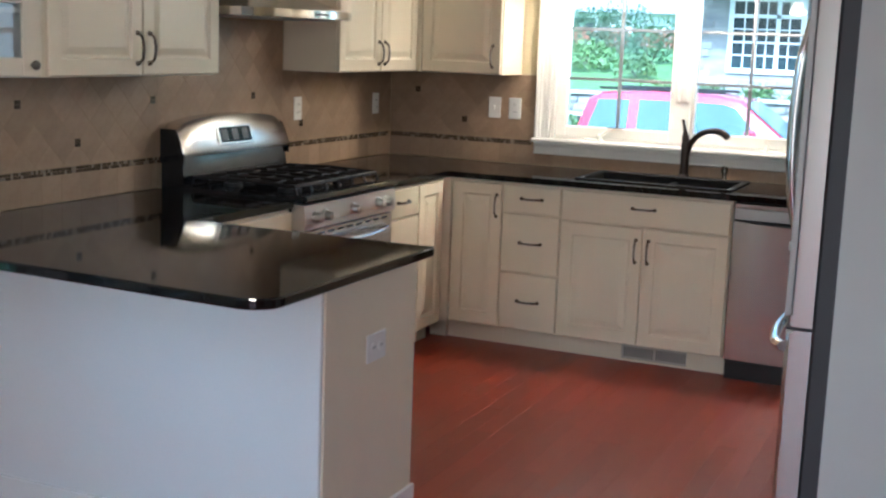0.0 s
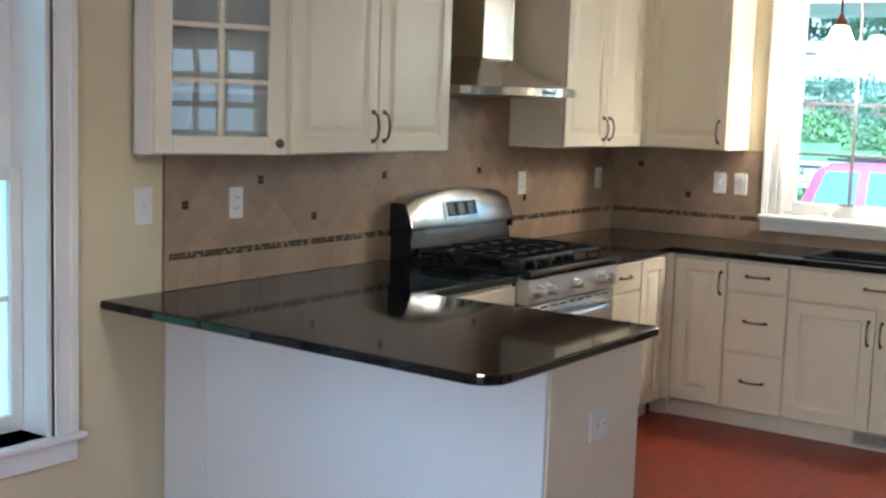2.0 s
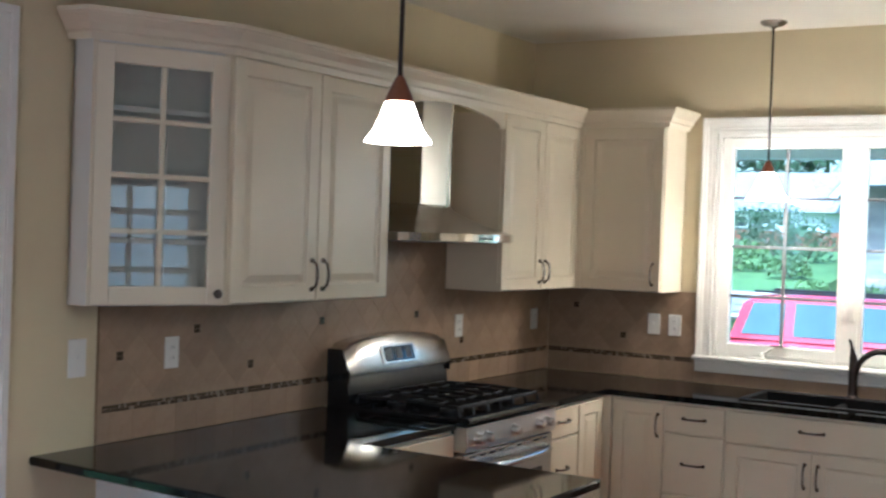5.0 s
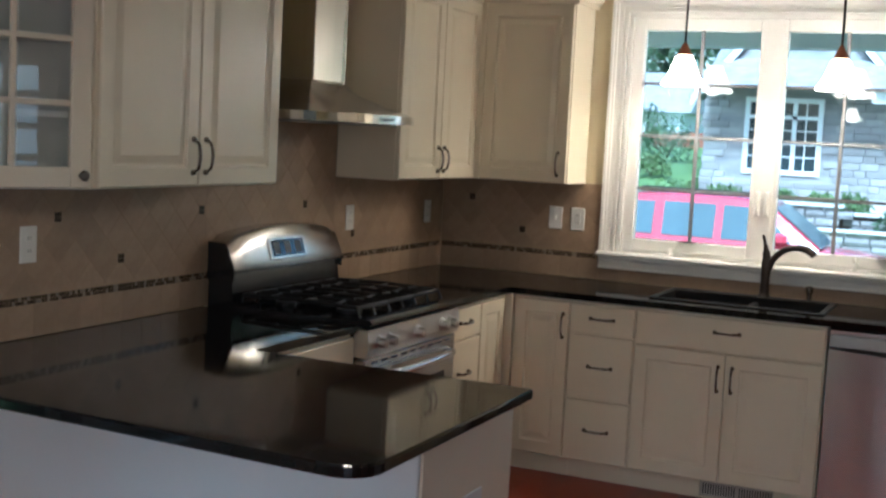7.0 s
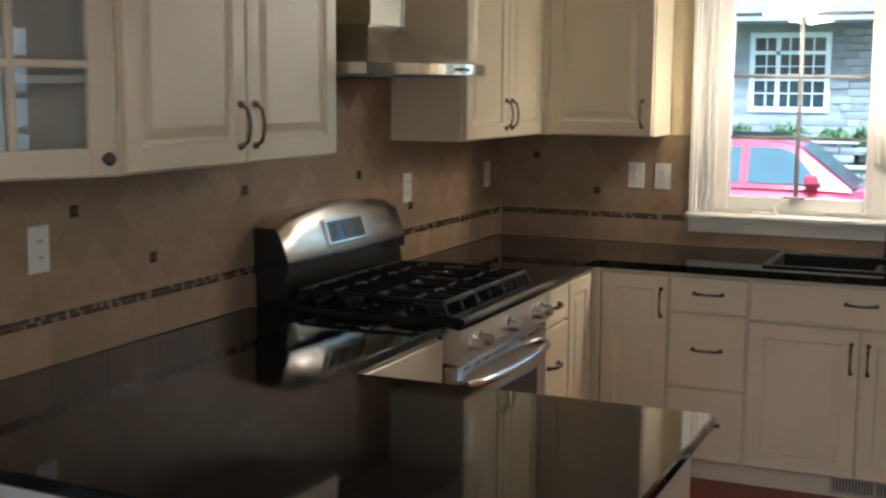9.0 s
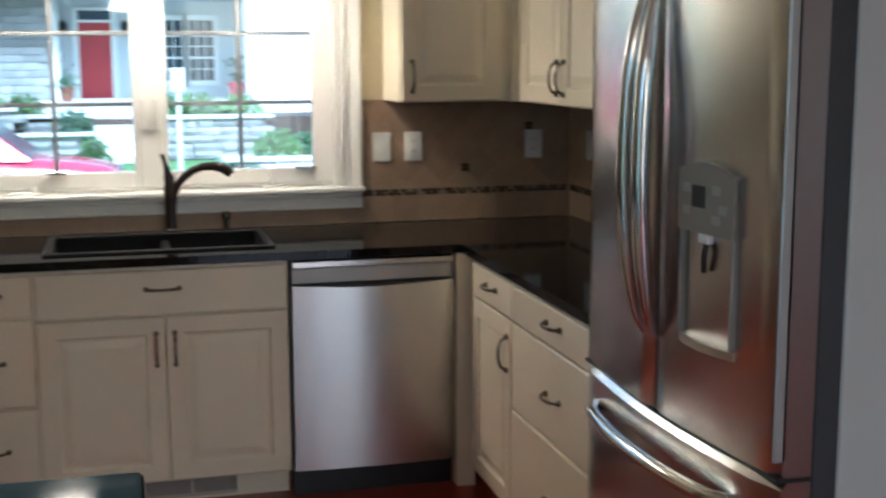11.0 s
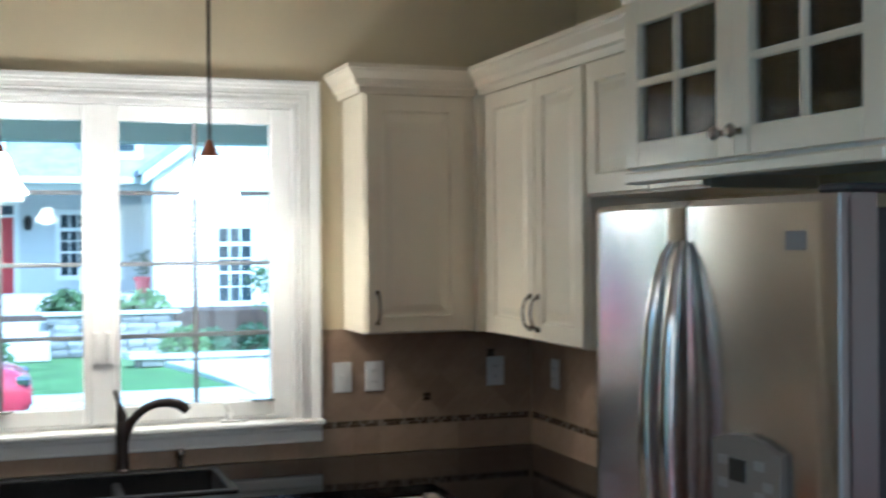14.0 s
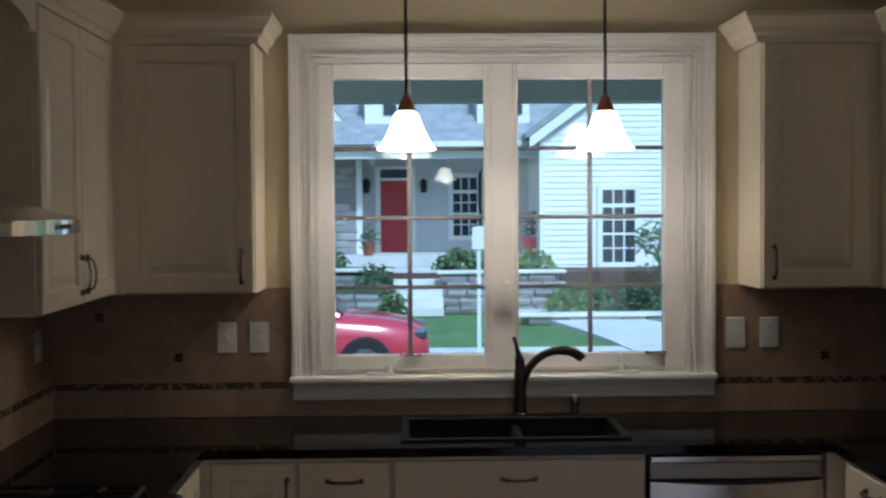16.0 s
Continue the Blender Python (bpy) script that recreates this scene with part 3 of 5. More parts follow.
# east wall
EX = 2.712
D = XR - EX - 0.004
c = cabinet("base_cabinet", pose(EX, -0.70, 0, 0, 0, -90), 0.511, D, BZ0, BZ1, "white base cabinet with a drawer over a door", base, True)
front(c, "drawer", 0.07, 0.508, 0.735, 0.848, (0.30, 0.80, False))
front(c, "door", 0.07, 0.508, BZ0 + 0.003, 0.729, (0.475, 0.62, True))
c = cabinet("base_cabinet", pose(EX, -1.213, 0, 0, 0, -90), 0.696, D, BZ0, BZ1, "white base cabinet with wide drawers", base, True)
front(c, "drawer", 0.003, 0.693, 0.735, 0.848, (0.39, 0.80, False))
front(c, "drawer", 0.003, 0.693, 0.455, 0.729, (0.39, 0.59, False))
front(c, "drawer", 0.003, 0.693, BZ0 + 0.003, 0.449, (0.39, 0.27, False))
for x0, x1, y0, y1, z0, z1 in ((0.578, 0.632, -0.642, -0.60, BZ0, BZ1), (0.50, 0.595, -0.56, -0.50, 0, BZ0), (2.666, 2.735, -0.66, -0.60, 0, BZ1),
                               (0.19, 0.292, -0.338, -0.25, 1.382, 2.262), (2.972, 3.05, -0.345, -0.25, 1.382, 2.262)):
    tagged(Build().box(x0, x1, y0, y1, z0, z1, 0.002).done("filler_strip", CREAM), "white painted corner filler between cabinets", "cabinet trim", "corner fillers")
# peninsula
PY = -3.465
root = thing("peninsula", pose(0, 0, 0), "white peninsula base with plain painted panels", "kitchen peninsula")
child(Build().box(0.155, 1.496, PY, -2.92, 0.0, 0.861, 0.003).done("body", PENW), root)
child(Build().box(XL + 0.004, 0.151, PY + 0.006, -2.92, 0.0, 0.861, 0.003).done("end_panel", PENW), root)
child(Build().box(1.4965, 1.505, PY + 0.008, -2.87, 0.0, 0.861, 0.002).done("side_panel", CREAM), root, "cream painted end panel")
b = Build().box(0.6, 1.496, -2.92, -2.9, BZ0, 0.861).box(0.6, 1.45, -2.94, -2.91, 0, BZ0)
child(b.done("face_frame", CREAM), root)
b = Build().box(XL + 0.018, 1.513, PY - 0.0145, PY - 0.001, 0, 0.1, 0.003).box(1.5055, 1.519, PY - 0.0145, -2.865, 0, 0.1, 0.003)
child(b.done("base_trim", TRIMW), root, "white base moulding")
for i in range(2):
    ob = front_mesh("door", 0.42, 0.6).done("door", CREAM)
    ob.parent, ob.matrix_basis = root, pose(1.03 + i * 0.43, -2.9, BZ0 + 0.005, 0, 0, 180)
    ob2 = front_mesh("drawer", 0.42, 0.145, False).done("drawer", CREAM)
    ob2.parent, ob2.matrix_basis = root, pose(1.03 + i * 0.43, -2.9, 0.705, 0, 0, 180)
    pull(ob2, (0.21, -0.02, 0.075), False)
    pull(ob, ((0.03 if i else 0.39), -0.02, 0.5), True)

# wall cabinets
UZ0, UZ1 = 1.382, 2.262
wallc = "white wall cabinets"
UX, UY = 0.245, -0.31
c = cabinet("wall_cabinet", pose(UX, -3.172, 0, 0, 0, 90), 0.99, UX - XL - 0.014, UZ0, UZ1, "white wall cabinet with two tall raised-panel doors", wallc)
front(c, "door", 0.003, 0.498, UZ0 + 0.003, UZ1 - 0.006, (0.465, 1.485, True))
front(c, "door", 0.501, 0.987, UZ0 + 0.003, UZ1 - 0.006, (0.534, 1.485, True))
c = cabinet("wall_cabinet", pose(UX, -1.192, 0, 0, 0, 90), 0.86, UX - XL - 0.014, UZ0, UZ1, "white wall cabinet with two raised-panel doors", wallc)
front(c, "door", 0.003, 0.435, UZ0 + 0.003, UZ1 - 0.006, (0.405, 1.478, True))
front(c, "door", 0.438, 0.857, UZ0 + 0.003, UZ1 - 0.006, (0.468, 1.478, True))
c = cabinet("wall_cabinet", pose(0.268, UY, 0), 0.484, -UY - 0.014, UZ0, UZ1, "white corner wall cabinet with one raised-panel door", wallc)
front(c, "door", 0.02, 0.48, UZ0 + 0.003, UZ1 - 0.006, (0.435, 1.478, True))
c = cabinet("wall_cabinet", pose(2.542, UY, 0), 0.437, -UY - 0.014, UZ0, UZ1, "white corner wall cabinet with one raised-panel door", wallc)
front(c, "door", 0.004, 0.39, UZ0 + 0.003, UZ1 - 0.006, (0.045, 1.478, True))
RX = 3.0
c = cabinet("wall_cabinet", pose(RX, -0.33, 0, 0, 0, -90), 0.892, XR - RX - 0.014, UZ0, UZ1, "white wall cabinet with two raised-panel doors", wallc)
front(c, "door", 0.095, 0.52, UZ0 + 0.003, UZ1 - 0.006, (0.49, 1.478, True))
front(c, "door", 0.523, 0.887, UZ0 + 0.003, UZ1 - 0.006, (0.553, 1.478, True))
c = cabinet("wall_cabinet", pose(RX, -1.225, 0, 0, 0, -90), 0.685, XR - RX - 0.014, 1.85, UZ1, "white short wall cabinet beside the refrigerator", wallc)
front(c, "door", 0.02, 0.40, 1.855, UZ1 - 0.006)
front(c, "door", 0.403, 0.682, 1.855, UZ1 - 0.006)
def crown(name, path, label, up=0.0):
    """Crown moulding swept along a path of (x, y); the room is to the right of the path."""
    prof = [(0.0, 0.0), (0.004, 0.0), (0.01, 0.022), (0.022, 0.03), (0.03, 0.05), (0.052, 0.075), (0.055, 0.082), (0.06, 0.084), (0.06, 0.1), (0.0, 0.1)]
    pts = [Vector(p) for p in path]
    rings = []
    for i, p in enumerate(pts):
        d0 = (pts[i] - pts[i - 1]).normalized() if i else None
        d1 = (pts[i + 1] - pts[i]).normalized() if i < len(pts) - 1 else None
        n0 = Vector((d0.y, -d0.x)) if d0 else None
        n1 = Vector((d1.y, -d1.x)) if d1 else None
        n = (n0 or n1) if not (n0 and n1) else (n0 + n1) / (1 + n0.dot(n1))
        rings.append([(p.x + n.x * o, p.y + n.y * o, UZ1 - 0.004 + up + z) for o, z in prof])
    return struct(Build().loft(rings).done(name, CREAM), label)


# glazed cabinets
ang = math.degrees(math.atan2(0.44, 0.206))
g = thing("glass_cabinet", pose(0.04, -3.618, 0, 0, 0, ang), "white angled wall cabinet with a glazed muntin door", "cabinet", wallc)
ux = Vector((0.4239, 0.9057))
def local(x, y):
    d = Vector((x - 0.04, y + 3.618))
    return (d.x * ux.x + d.y * ux.y, -d.x * ux.y + d.y * ux.x)
A, B_, C_, E_ = local(0.04, -3.618), local(0.243, -3.176), local(XL + 0.014, -3.176), local(XL + 0.014, -3.618)
foot = [A, B_, C_, E_]
b = Build()
b.prism(foot, "z", UZ0, UZ0 + 0.018).prism(foot, "z", UZ1 - 0.018, UZ1)
sh = [(A[0] + 0.02, 0.02), (B_[0] - 0.02, 0.02), (C_[0] - 0.02, C_[1] - 0.01), (E_[0] + 0.02, E_[1] - 0.01)]
for z in (1.60, 1.822, 2.043):
    b.prism(sh, "z", z - 0.009, z + 0.009)
def panel(p, q, t=0.012):
    d = Vector((q[0] - p[0], q[1] - p[1])).normalized() * t
    n = Vector((-d.y, d.x))
    b.prism([p, q, (q[0] + n.x, q[1] + n.y), (p[0] + n.x, p[1] + n.y)], "z", UZ0 + 0.018, UZ1 - 0.018)
panel(B_, C_), panel(C_, E_), panel(E_, A)
child(b.done("body", CREAM_IN), g)
child(Build().box(0, 0.02, 0, 0.018, UZ0, UZ1).box(B_[0] - 0.022, B_[0], 0, 0.018, UZ0, UZ1).done("face_frame", CREAM), g)
glass_front(g, 0.006, 0.474, UZ0 + 0.004, UZ1 - 0.012, 2, 4, (0.445, 1.425))
FC = -1.905
g = cabinet("glass_cabinet", pose(2.782, FC, 0, 0, 0, -90), 0.957, 0.55, 1.885, UZ1 + 0.04, "white glazed cabinet over the refrigerator", wallc, open_front=(2.10,))
glass_front(g, 0.001, 0.4745, 1.893, UZ1 + 0.037, 2, 2, (0.442, 1.945))
glass_front(g, 0.4765, 0.955, 1.893, UZ1 + 0.037, 2, 2, (0.507, 1.945))
child(Build().box(0, 0.957, -0.024, 0.02, 1.855, 1.884, 0.005).done("rail", CREAM), g)
crown("trim_crown_fridge", [(3.0, -1.903), (2.765, -1.903), (2.765, FW + 0.0)], "white crown moulding over the refrigerator cabinet", 0.04)


crown("trim_crown_west", [(XL + 0.01, -3.64), (0.045, -3.63), (0.262, -3.18), (0.262, -0.325), (0.765, -0.325), (0.765, -0.014)],
      "white crown moulding on the wall cabinets")
crown("trim_crown_east", [(2.528, -0.014), (2.528, -0.325), (2.984, -0.325), (2.984, -1.91)], "white crown moulding on the wall cabinets")

# arched valance over the hood
b = Build()
y0, y1 = -2.178, -1.197
mid = (y0 + y1) / 2
poly = [(y0, 2.262), (y0, 2.175), (y0 + 0.05, 2.175)]
for i in range(25):
    s = i / 24
    y = y0 + 0.06 + (y1 - y0 - 0.12) * s
    poly.append((y, 2.19 + 0.058 * math.sin(math.pi * s) ** 0.7))
poly += [(y1 - 0.05, 2.175), (y1, 2.175), (y1, 2.262)]
b.prism([(u, v) for u, v in poly], "x", UX - 0.004, UX + 0.016)
tagged(b.done("valance", CREAM), "white arched valance between the wall cabinets", "cabinet trim")


# ---- countertops ----
def slab(name, poly, z0, z1, label, holes=None):
    """A stone top with an eased edge; poly runs counter-clockwise."""
    b = Build()
    e = 0.005
    def off(k):
        out, n = [], len(poly)
        for i in range(n):
            p, q, r = Vector(poly[i - 1]), Vector(poly[i]), Vector(poly[(i + 1) % n])
            d0, d1 = (q - p).normalized(), (r - q).normalized()
            n0, n1 = Vector((-d0.y, d0.x)), Vector((-d1.y, d1.x))
            m = (n0 + n1) / max(0.3, 1 + n0.dot(n1))
            out.append(q + m * k)
        return out
    b.loft([[(p.x, p.y, z) for p in off(k)] for z, k in ((z0, e), (z0 + e, 0), (z1 - e, 0), (z1, e))])
    return tagged(b.done(name, GRANITE), label, "countertop")


CZ0, CZ1 = 0.863, 0.893
px1, py0, py1 = 1.545, -3.83, -2.82
corner = arc(px1 - 0.09, py0 + 0.09, 0.09, -90, 0, 8)
slab("countertop", [(XL + 0.003, py0 + 0.085)] + corner + arc(px1 - 0.012, py1 - 0.012, 0.012, 0, 90, 3) + [(0.614, py1), (0.614, -2.165), (XL + 0.003, -2.165)],
     CZ0, CZ1, "polished black granite peninsula top with rounded corner")
# top round the sink: two strips leave the cut-out
sx0, sx1, sy0, sy1 = 1.27, 2.03, -0.53, -0.115
b = Build()
ic = 0.614
b.prism([(XL + 0.003, -1.34), (ic, -1.34), (ic, -0.66), (ic + 0.012, -0.65), (sx0, -0.65), (sx0, -0.014), (XL + 0.003, -0.014)], "z", CZ0, CZ1)
b.prism([(sx1, -0.65), (2.675, -0.65), (2.687, -0.66), (2.687, -1.915), (XR - 0.003, -1.915), (XR - 0.003, -0.014), (sx1, -0.014)], "z", CZ0, CZ1)
b.box(sx0, sx1, -0.65, sy0, CZ0, CZ1).box(sx0, sx1, sy1, -0.014, CZ0, CZ1)
ob = tagged(b.done("countertop", GRANITE), "polished black granite worktop round the sink", "countertop")
bm = bmesh.new()
bm.from_mesh(ob.data)
bmesh.ops.remove_doubles(bm, verts=bm.verts, dist=0.0005)
bm.to_mesh(ob.data)
bm.free()

# sink: two bowls
root = thing("sink", pose(0, 0, 0), "black composite double-bowl sink set in the worktop", "sink")
b = Build()
b.box(sx0 - 0.012, sx1 + 0.012, sy0 - 0.012, sy0 + 0.018, CZ1 + 0.001, CZ1 + 0.008, 0.003).box(sx0 - 0.012, sx1 + 0.012, sy1 - 0.02, sy1 + 0.055, CZ1 + 0.001, CZ1 + 0.008, 0.003)
b.box(sx0 - 0.012, sx0 + 0.018, sy0 + 0.018, sy1 - 0.02, CZ1 + 0.001, CZ1 + 0.008, 0.003).box(sx1 - 0.018, sx1 + 0.012, sy0 + 0.018, sy1 - 0.02, CZ1 + 0.001, CZ1 + 0.008, 0.003)
child(b.done("rim", SINKM), root)
b = Build()
b.box(sx0 + 0.003, sx1 - 0.003, sy0 + 0.003, sy1 - 0.003, 0.70, 0.712).box(1.66, 1.69, sy0 + 0.015, sy1 - 0.02, 0.712, 0.875, 0.006)
b.box(sx0 + 0.003, sx0 + 0.015, sy0 + 0.003, sy1 - 0.003, 0.712, CZ1).box(sx1 - 0.015, sx1 - 0.003, sy0 + 0.003, sy1 - 0.003, 0.712, CZ1)
b.box(sx0 + 0.015, sx1 - 0.015, sy0 + 0.003, sy0 + 0.015, 0.712, CZ1).box(sx0 + 0.015, sx1 - 0.015, sy1 - 0.015, sy1 - 0.003, 0.712, CZ1)
child(b.done("bowls", SINKM), root)
for x in (1.46, 1.86):
    child(Build().lathe([(0.045, 0.7125), (0.045, 0.716), (0.03, 0.714)], (x, -0.3, 0), 16).done("drain", STEELP), root, "steel drain")

# faucet
root = thing("faucet", pose(1.703, -0.092, CZ1 + 0.0085), "oil-rubbed bronze pull-out faucet with a top lever", "faucet")
b = Build().lathe([(0.031, 0), (0.031, 0.006), (0.024, 0.012), (0.021, 0.06), (0.022, 0.13), (0.023, 0.16), (0.02, 0.18), (0.012, 0.192)], (0, 0, 0), 18)
child(b.done("body", BRONZE, smooth=True), root)
pts = [(0.002, 0, 0.095), (0.012, -0.004, 0.135), (0.03, -0.01, 0.178), (0.055, -0.017, 0.208), (0.085, -0.024, 0.231),
       (0.12, -0.031, 0.244), (0.16, -0.038, 0.247), (0.192, -0.044, 0.241), (0.216, -0.05, 0.226), (0.226, -0.053, 0.214)]
rr = [0.017, 0.0165, 0.0155, 0.015, 0.015, 0.015, 0.017, 0.0185, 0.0185, 0.015]
child(Build().tube(pts, rr, 14).done("spout", BRONZE, smooth=True), root)
b = Build().tube([(0, 0, 0.185), (-0.002, 0.0, 0.205), (-0.005, 0.002, 0.225), (-0.012, 0.004, 0.255), (-0.022, 0.006, 0.288), (-0.026, 0.006, 0.294)],
                 [0.019, 0.020, 0.013, 0.0075, 0.007, 0.004], 12)
child(b.done("lever", BRONZE, smooth=True), root, "tapering bronze lever handle")
root = thing("soap_dispenser", pose(1.91, -0.075, CZ1), "small satin nickel soap dispenser pump", "soap dispenser")
child(Build().lathe([(0.02, 0), (0.02, 0.006), (0.012, 0.012), (0.012, 0.04), (0.017, 0.044), (0.017, 0.07), (0.01, 0.076)], (0, 0, 0), 14).done("pump", NICKEL, smooth=True), root)
child(Build().tube([(0, 0, 0.062), (0.0, -0.03, 0.066), (0, -0.05, 0.058)], 0.006, 8).done("nozzle", NICKEL, smooth=True), root)


# ---- range ----
def gas_range():
    y0, y1 = -2.158, -1.345
    root = thing("range", pose(0, 0, 0), "stainless and black freestanding gas range with iron grates", "stove")
    b = Build().box(XL + 0.02, 0.60, y0, y1, 0.03, 0.885, 0.003)
    for y in (y0 + 0.05, y1 - 0.05):
        b.box(0.05, 0.1, y - 0.02, y + 0.02, 0, 0.03).box(0.5, 0.55, y - 0.02, y + 0.02, 0, 0.03)
    child(b.done("body", ENAMEL), root)
    prof = [(XL + 0.02, 0.886), (0.66, 0.886), (0.672, 0.893), (0.675, 0.905), (0.665, 0.914), (0.62, 0.916), (0.6, 0.906), (0.1, 0.906), (0.08, 0.916), (XL + 0.02, 0.916)]
    b = Build().prism(prof, "y", y0 - 0.002, y1 + 0.002)
    child(b.done("cooktop", ENAMEL), root, "black enamel cooktop")
    # back guard: black lower part, curved steel panel with a display
    b = Build().prism([(XL + 0.02, 0.917), (0.075, 0.917), (0.06, 1.03), (XL + 0.02, 1.03)], "y", y0 - 0.002, y1 + 0.002)
    child(b.done("backguard", ENAMEL), root, "black enamel backguard")
    n = 16
    rings = []
    for k in range(n + 1):
        s = k / n
        y = y0 - 0.006 + (y1 - y0 + 0.012) * s
        e = 2 * s - 1
        top = 1.195 - 0.022 * e ** 4 - 0.018 * e * e
        if k in (0, n):
            top -= 0.02
        fr = 0.088 - 0.012 * e * e
        rings.append([(XL + 0.02, y, 1.0305), (fr, y, 1.0305), (fr + 0.004, y, 1.045), (0.048, y, top - 0.012), (0.036, y, top), (XL + 0.02, y, top)])
    child(Build().loft(rings).done("control_panel", STEELH, smooth=True), root, "curved brushed steel control panel")
    for y, e in ((y0 - 0.012, y0 - 0.0065), (y1 + 0.0065, y1 + 0.012)):
        child(Build().prism([(XL + 0.02, 1.0), (0.078, 1.0), (0.08, 1.045), (0.042, 1.135), (0.032, 1.145), (XL + 0.02, 1.145)], "y", y, e).done("end_cap", ENAMEL), root, "black end cap of the control panel")
    tilt = math.degrees(math.atan2(0.092 - 0.048, 0.138))
    m = pose(0.0735, -1.785, 1.108, 0, -tilt, 0)
    child(Build().box(-0.004, 0.006, -0.135, 0.135, -0.045, 0.045, 0.003).done("display_bezel", STEELH, at=m), root, "steel display bezel")
    child(Build().box(0.0055, 0.0075, -0.12, 0.12, -0.034, 0.034, 0.001).done("display", ENAMEL, at=m), root, "black glass display")
    b = Build()
    for i in range(3):
        b.box(0.0075, 0.008, -0.11 + i * 0.08, -0.065 + i * 0.08, -0.025, 0.025)
    tagged(child(b.done("display_keys", BLACKP, at=m), root), kind="stuff")
    # front: knob rail, door, drawer
    child(Build().prism([(0.60, 0.772), (0.655, 0.772), (0.664, 0.80), (0.658, 0.875), (0.60, 0.885)], "y", y0, y1).done("knob_rail", STEELS), root, "steel knob rail")
    for y in (-2.075, -1.995, -1.752, -1.52, -1.44):
        k = Build().lathe([(0.026, 0), (0.026, 0.008), (0.021, 0.01), (0.018, 0.036), (0.014, 0.038)], (0, 0, 0), 18, "x")
        k.box(0.034, 0.042, -0.004, 0.004, -0.017, 0.017, 0.002)
        child(k.done("knob", STEELS, at=pose(0.66, y, 0.824, 0, 4, 0), smooth=True), root, "steel burner knob")
    child(Build().box(0.60, 0.648, y0 + 0.002, y1 - 0.002, 0.245, 0.765, 0.006).done("oven_door", STEELH), root, "steel oven door")
    child(Build().box(0.648, 0.651, y0 + 0.1, y1 - 0.1, 0.33, 0.62, 0.001).done("oven_window", ENAMEL), root, "black oven window")
    b = Build()
    for i in range(9):
        y = y0 + 0.08 + i * (y1 - y0 - 0.16) / 8
        b.box(0.6482, 0.6495, y - 0.025, y + 0.025, 0.742, 0.75)
    tagged(child(b.done("vent_slots", BLACKP), root), kind="stuff")
    hp = []
    for i in range(13):
        s = i / 12
        hp.append((0.66 + 0.045 * math.sin(math.pi * s) ** 0.4, y0 + 0.05 + (y1 - y0 - 0.1) * s, 0.70))
    child(Build().tube(hp, 0.014, 10).done("oven_handle", STEELP, smooth=True), root, "steel towel-bar handle")
    child(Build().box(0.60, 0.645, y0 + 0.002, y1 - 0.002, 0.05, 0.238, 0.006).done("drawer", STEELH), root)
    # burners and grates
    for x, y, r in ((0.2, -1.98, 0.04), (0.48, -1.98, 0.05), (0.2, -1.52, 0.045), (0.48, -1.52, 0.05), (0.34, -1.75, 0.055)):
        child(Build().lathe([(r, 0.9065), (r, 0.918), (r * 0.7, 0.921), (r * 0.7, 0.93), (r * 0.6, 0.934)], (x, y, 0), 18).done("burner", IRON), root)
    t, z = 0.007, 0.945
    for a, c in ((y0 + 0.05, y0 + 0.29), (y0 + 0.295, y1 - 0.295), (y1 - 0.29, y1 - 0.05)):
        b = Build()
        for y in (a, c, (a + c) / 2):
            b.tube([(0.075, y, 0.907), (0.085, y, z), (0.33, y, z + 0.006), (0.58, y, z), (0.595, y, 0.907)], t, 6)
        for x in (0.085, 0.34, 0.58):
            b.box(x - t, x + t, a, c, z - 0.008, z + 0.006, 0.003)
        for x in (0.2, 0.48):
            b.tube([(x, a, z), (x, (a + c) / 2 - 0.03, z + 0.006)], t, 6).tube([(x, c, z), (x, (a + c) / 2 + 0.03, z + 0.006)], t, 6)
            b.tube([(x - 0.1, (a + c) / 2 - 0.05, z), (x + 0.1, (a + c) / 2 - 0.05, z + 0.004)], t * 0.8, 6)
            b.tube([(x - 0.1, (a + c) / 2 + 0.05, z), (x + 0.1, (a + c) / 2 + 0.05, z + 0.004)], t * 0.8, 6)
        child(b.done("grate", IRON, smooth=True), root, "black cast iron grate")


gas_range()


